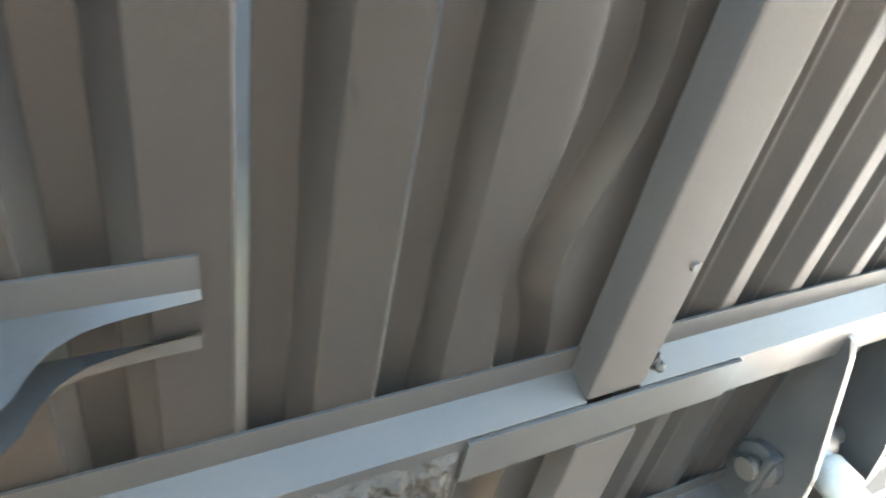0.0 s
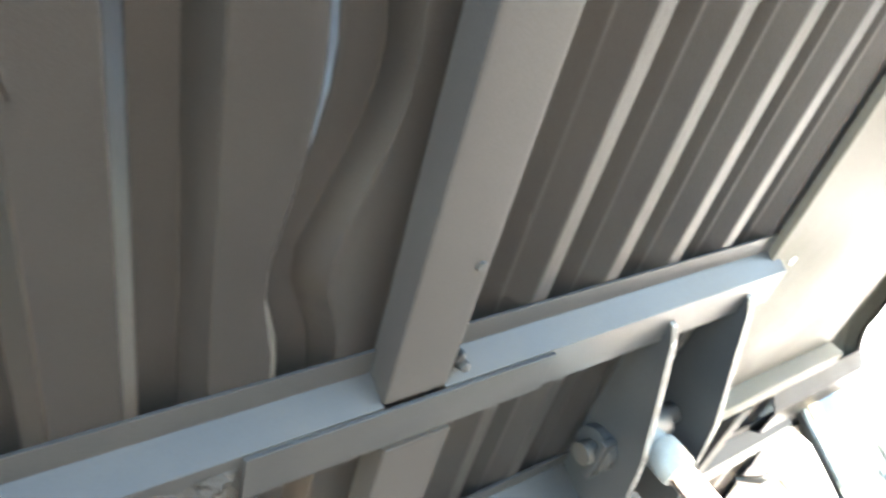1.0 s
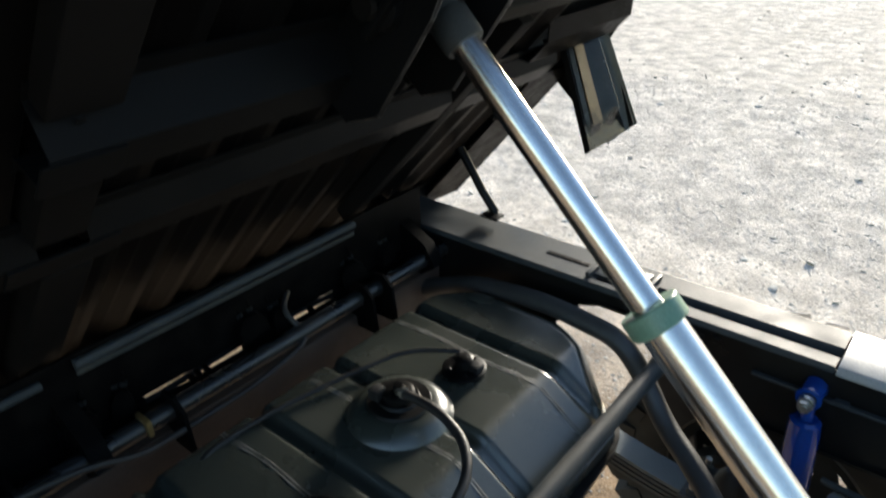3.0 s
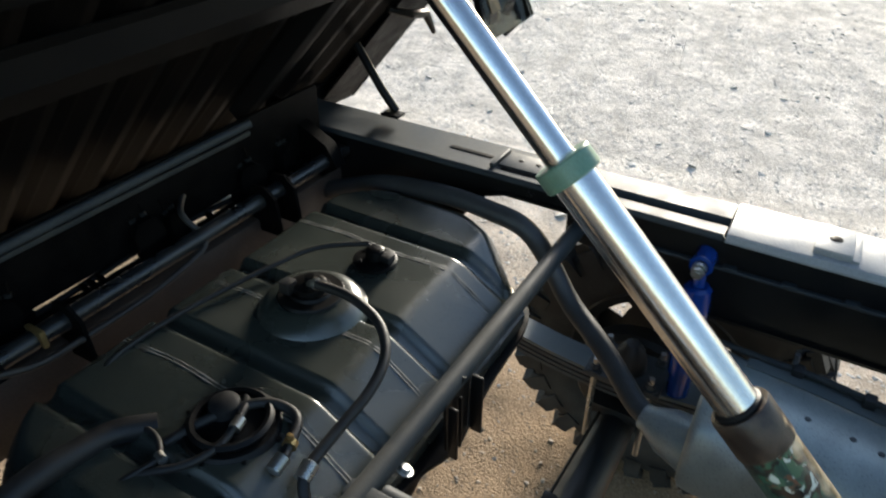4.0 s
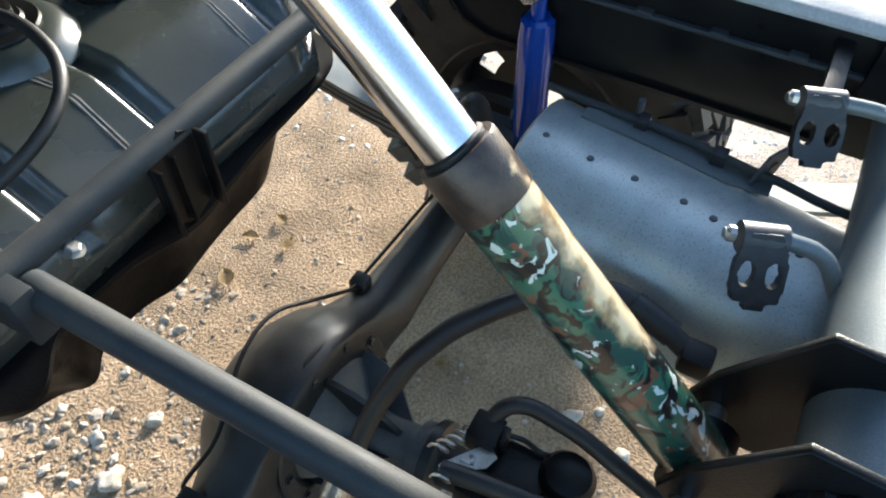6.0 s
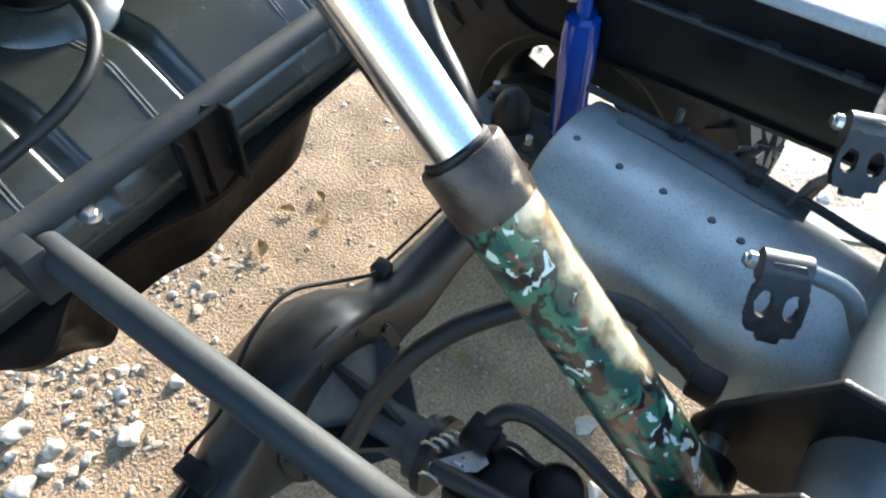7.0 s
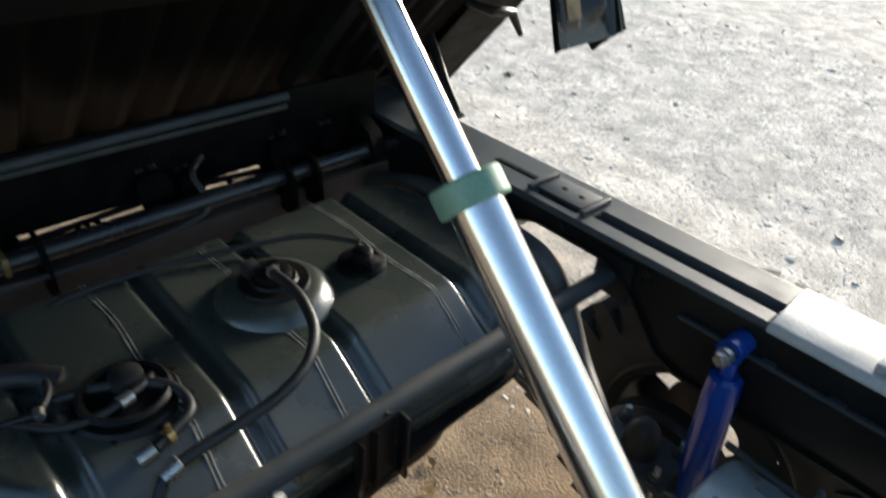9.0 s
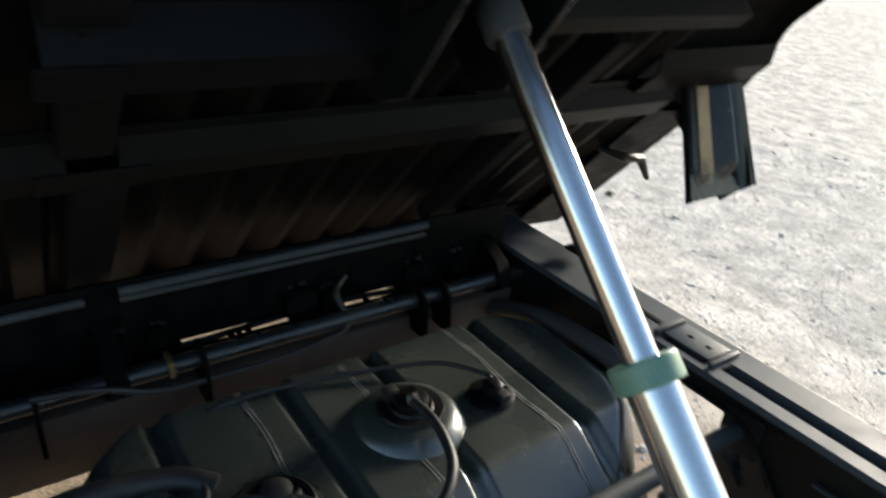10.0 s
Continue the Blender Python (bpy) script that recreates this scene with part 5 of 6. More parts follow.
    for s in (-1, 1):
        x = cx + s * 0.5
        part("spring_seat", box(x - 0.04, x + 0.04, y - 0.06, y + 0.06, z + 0.03, z + 0.055, 0.004), M_AXLE, ax)
        a2 = Vector((cx + s * 0.585, y, z))
        part("brake_drum", lathe([(0, 0), (0, 0.06), (0.01, 0.128), (0.022, 0.138), (0.06, 0.138), (0.065, 0.12), (0.065, 0)], a2, a2 + Vector((s, 0, 0)), 40), M_AXLE, ax, "black brake drum")
    return ax


build_axle()
shaft = thing("drive_shaft", (0.78, -0.35, 0.3), "black drive shaft running forward from the differential", "drive shaft")
part("shaft_tube", tube([(0.785, -0.14, 0.41), (0.79, -1.2, 0.43)], 0.034, 24), M_AXLE, shaft)
part("joint_yoke", box(0.752, 0.812, -0.16, -0.055, 0.375, 0.43, 0.012), M_AXLE, shaft)


def build_wheel(x, s):
    """An off-road wheel: carcass, tread blocks in staggered rows, rim with openings."""
    w = thing("wheel", (x, 0.165, 0.0), "dusty off-road tyre with chunky tread on the rear axle", "wheel", "rear wheels")
    c = Vector((x, 0.165, 0.36))
    R, half = 0.335, 0.10
    ax = Vector((1, 0, 0))
    tyre = part("tyre", lathe([(-half + 0.015, 0.205), (-half, 0.23), (-half - 0.008, 0.28), (-half, 0.315), (-half + 0.03, R), (half - 0.03, R), (half, 0.315), (half + 0.008, 0.28), (half, 0.23), (half - 0.015, 0.205)], c, c + ax, 60, closed=True), M_TYRE, w, "chunky off-road tyre")
    bm = bmesh.new()
    for k in range(30):
        a = 2 * math.pi * k / 30
        for j, (off, wx, da) in enumerate(((-0.083, 0.042, 0.0), (-0.03, 0.036, 0.09), (0.03, 0.036, 0.02), (0.083, 0.042, 0.1))):
            m = Matrix.Translation(c) @ Matrix.Rotation(a + da, 4, "X") @ Matrix.Translation((off, 0, R + 0.004))
            box(-wx / 2, wx / 2, -0.022, 0.022, -0.012, 0.016, 0.0, bm, m @ pose(0, 0, 0, 0, 0, 18 if j % 2 else -18))
        for sd in (-1, 1):
            m = Matrix.Translation(c) @ Matrix.Rotation(a + (0.0 if sd < 0 else 0.1), 4, "X") @ Matrix.Translation((sd * (half + 0.004), 0, R - 0.02))
            box(-0.008, 0.008, -0.02, 0.02, -0.03, 0.02, 0.0, bm, m)
    tagged(part("tread", bm, M_TYRE, w, "worn dusty tread blocks", smooth=0.0))
    rim = lathe([(-0.09, 0.205), (-0.085, 0.215), (-0.07, 0.19), (0.07, 0.19), (0.085, 0.215), (0.09, 0.205), (0.075, 0.18), (-0.075, 0.18)], c, c + ax, 48, closed=True)
    part("rim", rim, M_AXLE, w, "black steel rim")
    bm = bmesh.new()
    xs = c.x + s * 0.03
    n = 72
    for k in range(n):
        a0, a1 = 2 * math.pi * k / n, 2 * math.pi * (k + 1) / n
        hole = (k % 9) in (3, 4, 5, 6)
        for r0, r1 in ((0.05, 0.125), (0.125, 0.165), (0.165, 0.183)):
            if hole and r0 == 0.125:
                continue
            vs = [bm.verts.new((xs - s * 0.1 * (0.183 - r) * 1.0, c.y + r * math.cos(a), c.z + r * math.sin(a))) for r, a in ((r0, a0), (r1, a0), (r1, a1), (r0, a1))]
            bm.faces.new(vs)
    bmesh.ops.remove_doubles(bm, verts=bm.verts, dist=0.0004)
    bmesh.ops.solidify(bm, geom=bm.faces[:], thickness=0.004)
    part("wheel_disc", bm, M_AXLE, w, "black pierced wheel disc")
    return w


build_wheel(1.545, 1)
build_wheel(2 * MID - 1.545, -1)


def build_spring(x):
    sp = thing("leaf_spring", (x, AXLE_Y, 0.43), "grey leaf spring clamped on the axle", "leaf spring", "leaf springs")
    for k in range(4):
        half = 0.62 - 0.13 * k
        pts = [(x, AXLE_Y + half * (i / 8 - 1), 0.455 - 0.013 * k * 0 + 0.17 * abs(i / 8 - 1) ** 2 * (half / 0.62) ** 2 - 0.012 * k + 0.036) for i in range(17)]
        bm = bmesh.new()
        prev = None
        for px, py, pz in pts:
            ring = [bm.verts.new((px + dx, py, pz + dz)) for dx, dz in ((-0.03, 0), (0.03, 0), (0.03, 0.008), (-0.03, 0.008))]
            if prev:
                for i in range(4):
                    bm.faces.new((prev[i], prev[(i + 1) % 4], ring[(i + 1) % 4], ring[i]))
            else:
                bm.faces.new(ring)
            prev = ring
        bm.faces.new(prev)
        part("leaf", bm, M_GREYTUBE if k == 0 else M_GREYDUST, sp, smooth=0.3)
    part("clamp_plate", box(x - 0.055, x + 0.055, AXLE_Y - 0.075, AXLE_Y + 0.075, 0.505, 0.518, 0.004), M_GREYDUST, sp, "dusty clamp plate")
    part("bump_stop", lathe([(0, 0), (0, 0.034), (0.02, 0.033), (0.045, 0.026), (0.062, 0.014), (0.066, 0)], (x, AXLE_Y, 0.517), (x, AXLE_Y, 1), 24), M_RUBBER, sp, "rubber bump stop")
    for dy in (-0.055, 0.055):
        for dx in (-0.04, 0.04):
            part("u_bolt", tube([(x + dx, AXLE_Y + dy, 0.33), (x + dx, AXLE_Y + dy, 0.545)], 0.006, 10), M_ZINC, sp)
            bolt((x + dx, AXLE_Y + dy, 0.518), (0, 0, 1), 0.010, M_GREYDUST, sp, "nut", 0.012)
    return sp


build_spring(1.265)
build_spring(2 * MID - 1.265)


def build_shock(top, bottom):
    sh = thing("shock_absorber", bottom, "glossy blue shock absorber on the inner side of the rail", "shock absorber")
    a, b = Vector(bottom), Vector(top)
    d = (b - a).normalized()
    L = (b - a).length
    part("dust_tube", lathe([(0.14, 0), (0.14, 0.026), (L - 0.075, 0.026), (L - 0.055, 0.024), (L - 0.05, 0.018), (L - 0.05, 0)], a, b, 36), M_BLUE, sh, "blue enamelled dust tube")
    part("lower_tube", lathe([(0.02, 0), (0.02, 0.02), (0.15, 0.022), (0.15, 0)], a, b, 30), M_BLUE, sh)
    part("top_eye", tube([b - Vector((0.02, 0, 0)), b + Vector((0.02, 0, 0))], 0.0195, 26), M_BLUE, sh, "blue eye")
    part("eye_neck", tube([b - d * 0.055, b - d * 0.01], 0.011, 16), M_BLUE, sh)
    part("bushing", tube([b - Vector((0.026, 0, 0)), b + Vector((0.026, 0, 0))], 0.012, 20), M_RUBBER, sh, "rubber bush")
    part("stud", tube([b - Vector((0.05, 0, 0)), b + Vector((0.03, 0, 0))], 0.006, 12), M_ZINC, sh)
    for k in range(2):
        p = b - Vector((0.026 + 0.012 * k, 0, 0))
        part("nut", lathe([(0, 0), (0, 0.0125 - 0.002 * k), (0.009, 0.0125 - 0.002 * k), (0.009, 0)], p, p - Vector((1, 0, 0)), 6 if k else 18), M_ZINC, sh, smooth=0.2)
    part("bottom_eye", tube([a - Vector((0.02, 0, 0)), a + Vector((0.02, 0, 0))], 0.02, 22), M_BLUE, sh)
    return sh


build_shock((1.262, 0.103, 0.806), (1.259, 0.087, 0.42))

# ---- exhaust ----
muf = thing("muffler", (1.08, -0.2, 0.55), "large dusty silver muffler hung below the frame", "muffler")


def muffler_body():
    bm = bmesh.new()
    ring = 48
    rows = []
    for y, k in ((0.035, 0.0), (0.035, 0.93), (0.030, 0.985), (0.02, 1.0), (-0.02, 0.985), (-0.05, 0.99), (-0.40, 0.99), (-0.47, 0.985), (-0.49, 0.9), (-0.50, 0.0)):
        row = []
        for i in range(ring):
            a = 2 * math.pi * i / ring
            ca, sa = math.cos(a), math.sin(a)
            ex = 0.128 * (abs(ca) ** 0.8) * (1 if ca > 0 else -1)
            ez = 0.105 * (abs(sa) ** 0.8) * (1 if sa > 0 else -1)
            tilt = -0.2
            x = 1.072 + k * (ex * math.cos(tilt) - ez * math.sin(tilt)) + 0.16 * (y + 0.2)
            z = 0.612 + k * (ex * math.sin(tilt) + ez * math.cos(tilt))
            row.append(bm.verts.new((x, y, z)))
        rows.append(row)
    for a, b in zip(rows, rows[1:]):
        for i in range(ring):
            bm.faces.new((a[i], a[(i + 1) % ring], b[(i + 1) % ring], b[i]))
    bmesh.ops.remove_doubles(bm, verts=bm.verts, dist=0.0002)
    return bm


part("shell", muffler_body(), M_MUFF, muf, "aluminised muffler shell", smooth=0.7)


def muffler_height(x, y):
    """Top of the muffler shell at a place, found from its tilted oval section."""
    best = 0.0
    for i in range(2000):
        a = math.pi * i / 2000
        ca, sa = math.cos(a), math.sin(a)
        ex = 0.1267 * (abs(ca) ** 0.8) * (1 if ca > 0 else -1)
        ez = 0.104 * abs(sa) ** 0.8
        px = 1.072 + ex * math.cos(-0.2) - ez * math.sin(-0.2) + 0.16 * (y + 0.2)
        if abs(px - x) < 0.0006:
            best = max(best, 0.612 + ex * math.sin(-0.2) + ez * math.cos(-0.2))
    return best


for x, y in ((1.085, 0.008), (1.073, -0.054), (1.067, -0.111), (1.059, -0.171), (1.05, -0.207), (0.957, -0.174), (1.045, -0.30)):
    z = muffler_height(x, y)
    part("rivet", lathe([(0, 0), (0, 0.005), (0.002, 0.0042), (0.0026, 0)], (x, y, z - 0.0005), (x, y, 2), 12), M_GREYDUST, muf)


def hanger(x, y, z, turn, tail):
    """A rolled clamp over a bent rod, with a perished rubber block with two eyes below it."""
    h = thing("exhaust_hanger", (x, y, z - 0.06), "perished black rubber exhaust hanger on a bent grey rod", "exhaust hanger", "exhaust hangers")
    m = Matrix.Translation((x, y, z)) @ Matrix.Rotation(turn, 4, "Z")
    at = lambda *p: m @ Vector(p)
    part("clamp", tube([at(-0.021, 0, 0), at(0.021, 0, -0.001)], 0.015, 22), M_PIPE, h, "rolled dusty steel clamp")
    part("rod", tube([at(0.02, 0, 0)] + [at(*p) for p in tail], 0.0085, 14, corner=0.03), M_GREYTUBE, h, "bent grey steel rod")
    part("bolt_head", lathe([(0, 0), (0, 0.008), (0.006, 0.008), (0.009, 0.005), (0.009, 0)], at(-0.026, 0, 0.002), at(-1, 0, 0.1), 8), M_ZINC, h, "bright bolt head")
    part("bolt_shank", tube([at(-0.026, 0, 0.002), at(-0.036, 0, 0.003)], 0.005, 10), M_ZINC, h)
    # perished rubber block with two oval eyes
    bm = bmesh.new()
    n, k, size = 26, 40, 0.0026
    corner = {}
    for i in range(n):
        for j in range(k):
            u, v = (i + 0.5 - n / 2) * size, -(j + 0.5) * size + 0.012
            w = 0.031 - 0.010 * abs((v + 0.045) / 0.05) ** 2.5 
            hole = any(((u - c) / 0.0078) ** 2 + ((v + 0.043) / 0.0155) ** 2 < 1 for c in (-0.0145, 0.0145))
            if abs(u) > w or hole or (v < -0.082 and abs(u) > 0.014):
                continue
            quad = []
            for di, dj in ((0, 0), (1, 0), (1, 1), (0, 1)):
                key = (i + di, j + dj)
                if key not in corner:
                    p = Vector(((key[0] - n / 2) * size, -0.016, -key[1] * size + 0.012))
                    corner[key] = bm.verts.new(p + Vector((0.001 * noise.noise(p * 160), 0.0015 * noise.noise(p * 110 + Vector((x * 40, 0, 0))), 0.001 * noise.noise(p * 150))))
                quad.append(corner[key])
            bm.faces.new(quad)
    bmesh.ops.recalc_face_normals(bm, faces=bm.faces)
    for _ in range(6):
        bmesh.ops.smooth_vert(bm, verts=bm.verts, factor=0.5, use_axis_x=True, use_axis_y=True, use_axis_z=True)
    bmesh.ops.solidify(bm, geom=bm.faces[:], thickness=0.012)
    bmesh.ops.transform(bm, matrix=m @ Matrix.Rotation(-0.6, 4, "X") @ Matrix.Diagonal((0.82, 0.9, 0.74, 1)), verts=bm.verts)
    part("rubber_block", bm, M_RUBBER, h, "cracked rubber block with two eyes", smooth=1.0)
    return h


hanger(0.965, -0.25, 0.80, -1.2, [(0.06, -0.004, -0.008), (0.085, -0.02, -0.05)])
hanger(1.152, -0.258, 0.83, -1.2, [(0.06, -0.005, -0.002), (0.10, -0.02, -0.01)])
h2 = thing("hanger_bracket", (1.155, -0.258, 0.675), "drilled zinc-grey bracket strap below the exhaust hanger", "bracket")
part("strap", sheet([(1.128, -0.222, 0.672), (1.168, -0.245, 0.672), (1.185, -0.262, 0.748), (1.145, -0.24, 0.748)], (0.5, 0.85, 0), 0.004), M_GREYDUST, h2)
for px, py, pz, r in ((1.16, -0.247, 0.722, 0.009), (1.15, -0.237, 0.69, 0.005)):
    part("hole_rim", lathe([(0, 0), (0, r), (0.0015, r), (0.0015, 0)], (px, py, pz), (px - 0.5, py - 0.85, pz), 16), M_BROWN if r > 0.006 else M_BLACK, h2, "rusty hole")
part("arm", box(1.17, 1.285, -0.275, -0.255, 0.815, 0.83, 0.003), M_BLACK, h2)

cable = thing("brake_cable", (1.25, -0.1, 0.66), "black parking brake cable clipped along the frame", "cable")
part("cable_body", tube([(1.20, 0.05, 0.70), (1.189, -0.012, 0.705), (1.18, -0.054, 0.71), (1.178, -0.092, 0.712), (1.172, -0.139, 0.713), (1.162, -0.184, 0.714), (1.152, -0.227, 0.715), (1.149, -0.257, 0.716), (1.134, -0.319, 0.716), (1.12, -0.5, 0.72)], 0.0055, 10, corner=0.03), M_TUBE, cable)
for x, y, z in ((1.178, -0.085, 0.711), (1.160, -0.187, 0.714)):
    part("cable_clip", box(x - 0.011, x + 0.009, y - 0.009, y + 0.009, z - 0.009, z + 0.009, 0.003), M_RUBBER, cable)
part("clip_screw", tube([(1.184, -0.077, 0.715), (1.184, -0.077, 0.738)], 0.0045, 8), M_GREYDUST, cable)
shield = thing("heat_shield", (1.15, -0.13, 0.69), "pale grey sheet heat shield on the far side of the muffler", "heat shield")
part("shield_sheet", sheet([(1.178, -0.012, 0.703), (1.183, -0.093, 0.702), (1.168, -0.172, 0.702), (1.156, -0.255, 0.702), (1.131, -0.254, 0.704), (1.125, -0.207, 0.706), (1.137, -0.141, 0.706), (1.148, -0.07, 0.706), (1.153, -0.012, 0.706)], (0.1, 0, 1), 0.0025), M_GREYTUBE, shield)
for y in (-0.035, -0.19):
    part("stay", tube([(1.16, y, 0.704), (1.165, y, 0.66)], 0.004, 8), M_GREYDUST, shield)

pipe = thing("tail_pipe", (1.2, 0.3, 0.6), "dull grey exhaust tail pipe bending over the axle", "exhaust pipe")
part("pipe_run", tube([(1.05, 0.05, 0.60), (1.07, 0.12, 0.605), (1.15, 0.215, 0.64), (1.205, 0.31, 0.67), (1.230, 0.365, 0.73), (1.233, 0.42, 0.79), (1.233, 0.58, 0.808), (1.233, 0.75, 0.79), (1.235, 0.87, 0.74), (1.245, 1.08, 0.64), (1.27, 1.36, 0.54)],
                      0.0195, 24, corner=0.06), M_PIPE, pipe)
part("cone", lathe([(0, 0.048), (0.05, 0.04), (0.085, 0.024), (0.095, 0.022)], (1.04, 0.02, 0.605), (1.065, 0.12, 0.607), 32), M_MUFF, pipe, "tapered silver inlet cone")

# ---- lines and fittings round the differential ----
hose("brake_hose", [(0.66, 0.062, 0.46), (0.694, 0.057, 0.50), (0.736, 0.048, 0.56), (0.782, 0.026, 0.62), (0.824, -0.003, 0.65), (0.863, -0.041, 0.67), (0.91, -0.093, 0.685), (0.936, -0.15, 0.68), (0.926, -0.20, 0.67), (0.912, -0.24, 0.66)], 0.0125, M_RUBBER,
     "thick black hose arching past the cylinder", corner=0.02, ends=[((0.66, 0.062, 0.46), (0.034, -0.005, 0.04))])
t = thing("hose_coupling", (0.925, -0.19, 0.65), "black taped coupling on the thick hose", "hose coupling")
part("sleeve", tube([(0.931, -0.165, 0.678), (0.922, -0.215, 0.666)], 0.0155, 16), M_RUBBER, t)
part("end_block", box(0.893, 0.925, -0.262, -0.228, 0.645, 0.675, 0.007), M_BLACK, t)
valve = thing("load_valve", (0.74, -0.13, 0.56), "black brake load valve with a wiring plug", "brake valve")
part("valve_body", box(0.69, 0.77, -0.16, -0.075, 0.545, 0.592, 0.01), M_BLACK, valve)
part("round_body", lathe([(0, 0), (0, 0.028), (0.02, 0.03), (0.03, 0.024), (0.034, 0.01), (0.034, 0)], (0.757, -0.175, 0.572), (0.757, -0.175, 1), 26), M_BLACK, valve)
plug = part("plug", box(0.737, 0.772, -0.10, -0.065, 0.585, 0.62, 0.005), M_BLACK, valve, "black wiring plug")
part("latch", box(0.745, 0.764, -0.107, -0.099, 0.595, 0.624, 0.002), M_BLACK, plug)
for cx0, cy0 in ((0.715, -0.045), (0.688, -0.062)):
    part("spring", tube([(cx0 + 0.0011 * k, cy0 - 0.0007 * k + 0.009 * math.cos(k * 0.8), 0.60 + 0.009 * math.sin(k * 0.8)) for k in range(34)], 0.0018, 6), M_ZINC, valve, "small bright spring")
part("lever", sheet([(0.70, -0.055, 0.604), (0.745, -0.09, 0.604), (0.735, -0.105, 0.604), (0.72, -0.10, 0.604), (0.71, -0.085, 0.604), (0.692, -0.07, 0.604)], (0, 0, 1), 0.003), M_ZINC, valve, "bright worn lever")
part("wire_sleeve", tube([(0.765, -0.082, 0.61), (0.782, -0.09, 0.628), (0.793, -0.113, 0.63), (0.795, -0.17, 0.615), (0.785, -0.229, 0.60), (0.77, -0.32, 0.58)], 0.0095, 14, corner=0.02), M_RUBBER, valve, "ribbed wiring sleeve")
part("wire", tube([(0.765, -0.10, 0.60), (0.772, -0.12, 0.595), (0.764, -0.14, 0.60), (0.772, -0.155, 0.59), (0.76, -0.165, 0.60)], 0.003, 8, corner=0.008), M_RUBBER, valve)
part("pipe_stub", tube([(0.70, -0.06, 0.60), (0.705, -0.10, 0.605), (0.715, -0.17, 0.60), (0.72, -0.24, 0.58)], 0.0105, 12, corner=0.03), M_RUBBER, valve)

# clutter on the hinge tube
rng = random.Random(21)
for x, z, w in ((0.49, 0.87, 0.03), (0.56, 0.865, 0.018), (0.80, 0.875, 0.03), (0.86, 0.86, 0.02), (1.05, 0.87, 0.03), (1.16, 0.87, 0.024)):
    g = thing("hinge_clamp", (x, 0.95, z - 0.05), "black saddle clamp beside the hinge tube", "clamp", "hinge clamps")
    turn = Matrix.Translation((x, 0.95, z)) @ Matrix.Rotation(rng.uniform(-0.3, 0.3), 4, "Z") @ Matrix.Rotation(rng.uniform(-0.25, 0.25), 4, "Y")
    saddle = part("saddle", sheet([turn @ Vector(p) for p in ((-w, -0.02, -0.06), (w, -0.02, -0.06), (w * 0.9, -0.02, -0.03), (w * 0.45, -0.02, -0.012), (-w * 0.5, -0.02, -0.01), (-w, -0.02, -0.028))],
                         turn.to_3x3() @ Vector((0, 1, 0)), 0.05), M_DARK, g)
    for dx in (-w * 0.4, w * 0.35):
        h = rng.uniform(0.005, 0.024)
        part("stud", tube([turn @ Vector((dx, 0, -0.02)), turn @ Vector((dx, 0, h))], 0.0042, 8), M_DARK, saddle)
        part("nut", lathe([(0, 0), (0, 0.008), (0.007, 0.008), (0.007, 0)], turn @ Vector((dx, 0, -0.012)), turn @ Vector((dx, 0, 1)), 6), M_AXLE, saddle, smooth=0.2)
hose("wiring_loom", [(0.36, 0.86, 0.835), (0.45, 0.845, 0.832), (0.52, 0.84, 0.80), (0.60, 0.85, 0.79), (0.72, 0.855, 0.785), (0.80, 0.86, 0.79), (0.88, 0.87, 0.80), (0.86, 0.92, 0.85), (0.90, 0.95, 0.86)], 0.0055, M_RUBBER,
     "thin wiring loom hanging along the hinge tube", "wiring loom", corner=0.04)
hose("rear_brake_pipe", [(0.44, 0.97, 0.80), (0.60, 0.96, 0.79), (0.85, 0.965, 0.80), (1.1, 0.955, 0.79), (1.24, 0.95, 0.80)], 0.006, M_BLACK, "black brake pipe along the rear beam", "brake pipe", corner=0.04)


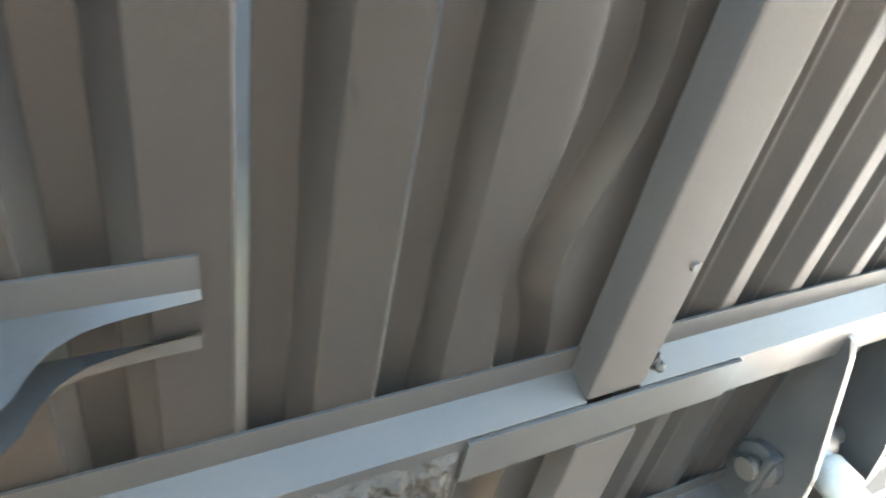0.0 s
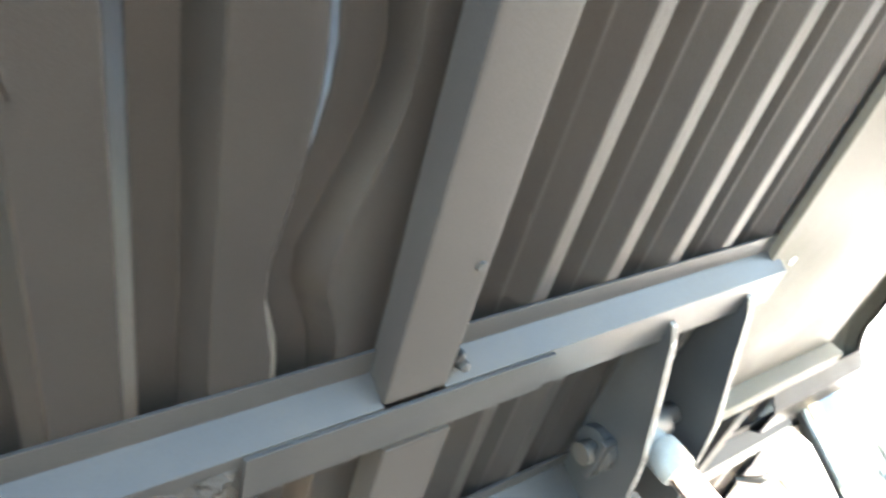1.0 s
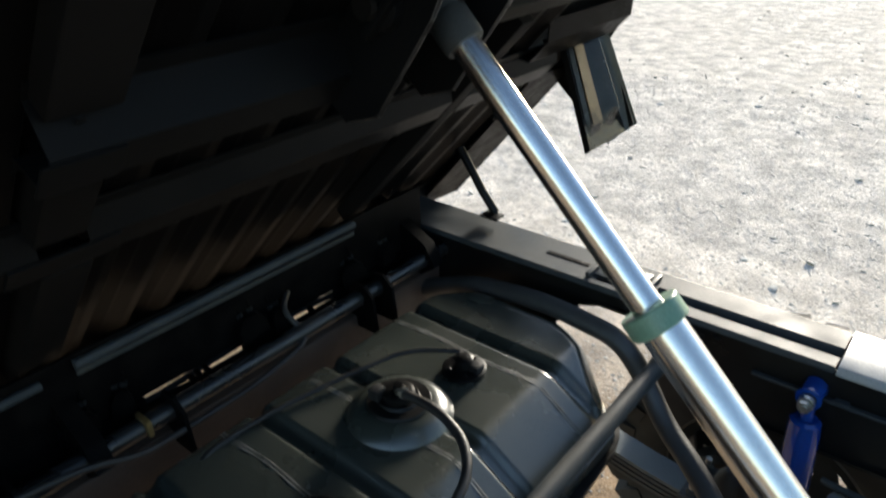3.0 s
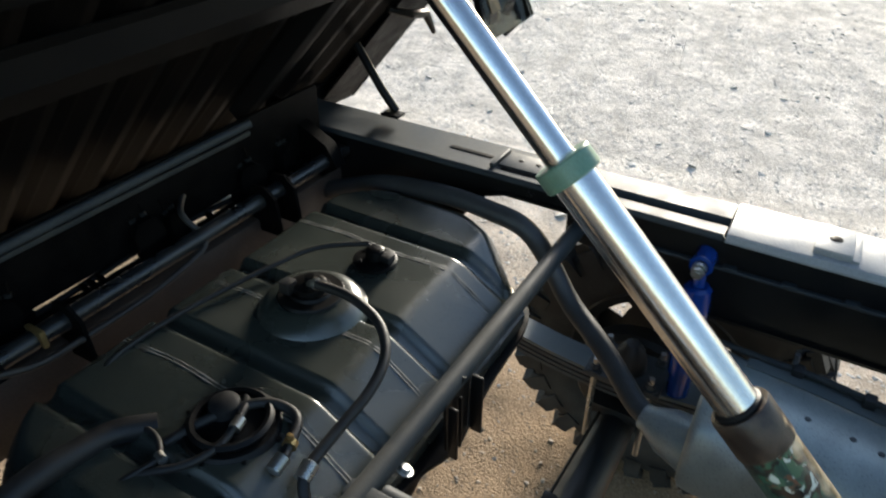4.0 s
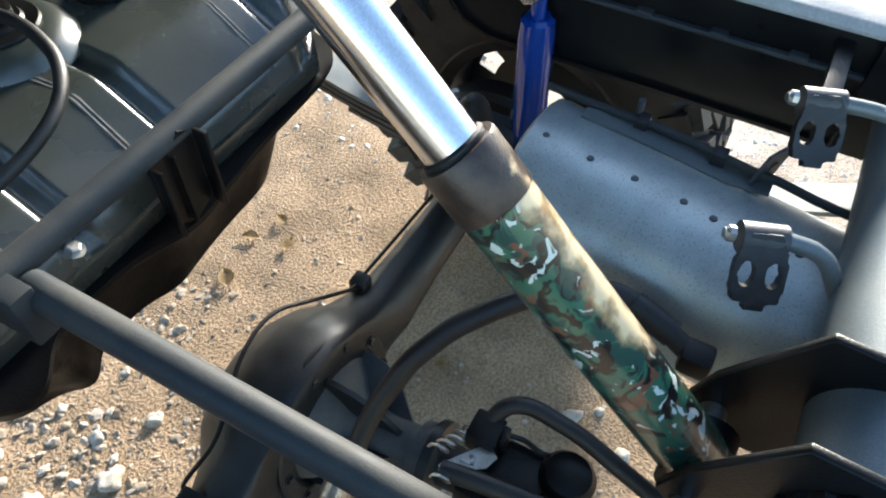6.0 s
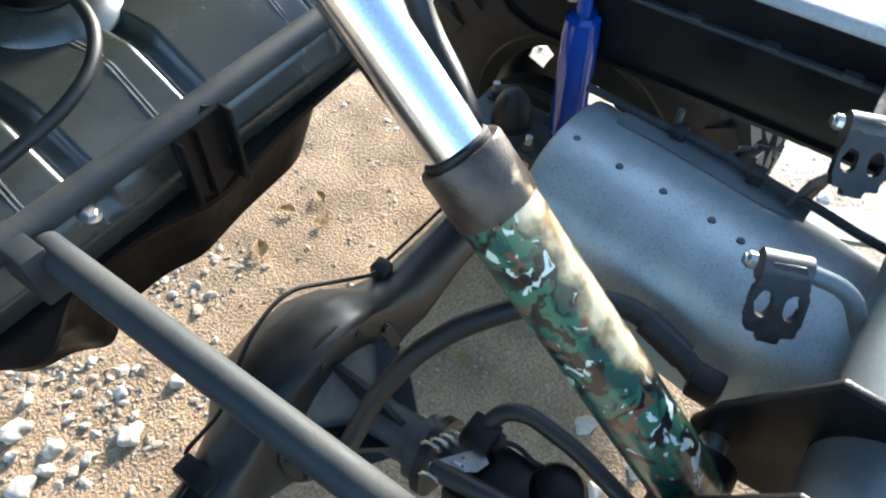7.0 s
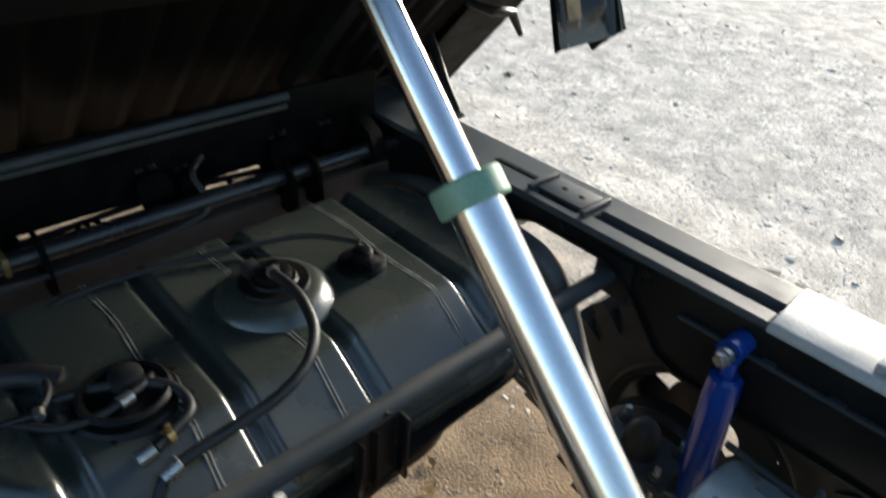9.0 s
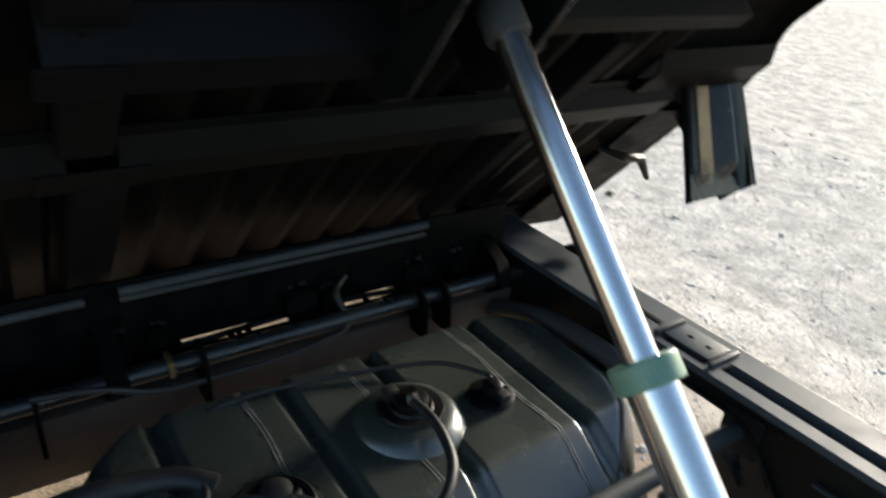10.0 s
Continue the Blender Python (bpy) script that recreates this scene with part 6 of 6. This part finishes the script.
def parked_car():
    """Lower part of a car standing far off in the yard."""
    car = thing("parked_car", (26.3, 8.6, -0.09), "dark wheels and white body of a parked car across the yard", "car")
    m = Matrix.Translation((26.0, 6.7, -0.09)) @ Matrix.Rotation(0.9, 4, "Z")
    bm = box(-2.1, 2.1, -0.8, 0.8, 0.3, 0.85, 0.12)
    box(-1.2, 1.5, -0.7, 0.7, 0.8, 1.45, 0.2, bm)
    bmesh.ops.transform(bm, matrix=m, verts=bm.verts)
    part("body", bm, M_WHITE, car, "white car body")
    for x in (-1.35, 1.35):
        for y in (-0.72, 0.72):
            part("car_wheel", lathe([(-0.09, 0), (-0.09, 0.28), (-0.06, 0.31), (0.06, 0.31), (0.09, 0.28), (0.09, 0)], m @ Vector((x, y, 0.31)), m @ Vector((x, y + 1, 0.31)), 28), M_RUBBER, car, "dark tyre")


parked_car()


def weed(x, y, size, seed):
    """A low tuft of narrow blades."""
    rng = random.Random(seed)
    w = thing("weed", (x, y, ground_height(x, y)), "small yellow-green weed growing in the gravel", "weed", "weeds in the gravel")
    bm = bmesh.new()
    for k in range(46):
        a, l = rng.uniform(0, 6.28), size * rng.uniform(0.4, 1.0)
        d = Vector((math.cos(a), math.sin(a), 0))
        n = Vector((-d.y, d.x, 0)) * size * 0.06
        o = Vector((x, y, ground_height(x, y) - 0.003)) + d * size * 0.25 * rng.random()
        lift = rng.uniform(0.25, 0.8)
        p = [o, o + d * l * 0.5 + Vector((0, 0, l * lift * 0.7)), o + d * l + Vector((0, 0, l * lift * 0.8))]
        v = [bm.verts.new(q) for q in (p[0] - n, p[0] + n, p[1] + n, p[1] - n, p[2])]
        bm.faces.new((v[0], v[1], v[2], v[3]))
        bm.faces.new((v[3], v[2], v[4]))
    bmesh.ops.solidify(bm, geom=bm.faces[:], thickness=0.0006)
    part("blades", bm, M_WEED, w, smooth=1.0)


for spot in ((3.715, 2.684, 0.05, 1), (4.1, 3.3, 0.03, 2), (4.6, 2.2, 0.025, 3)):
    weed(*spot)
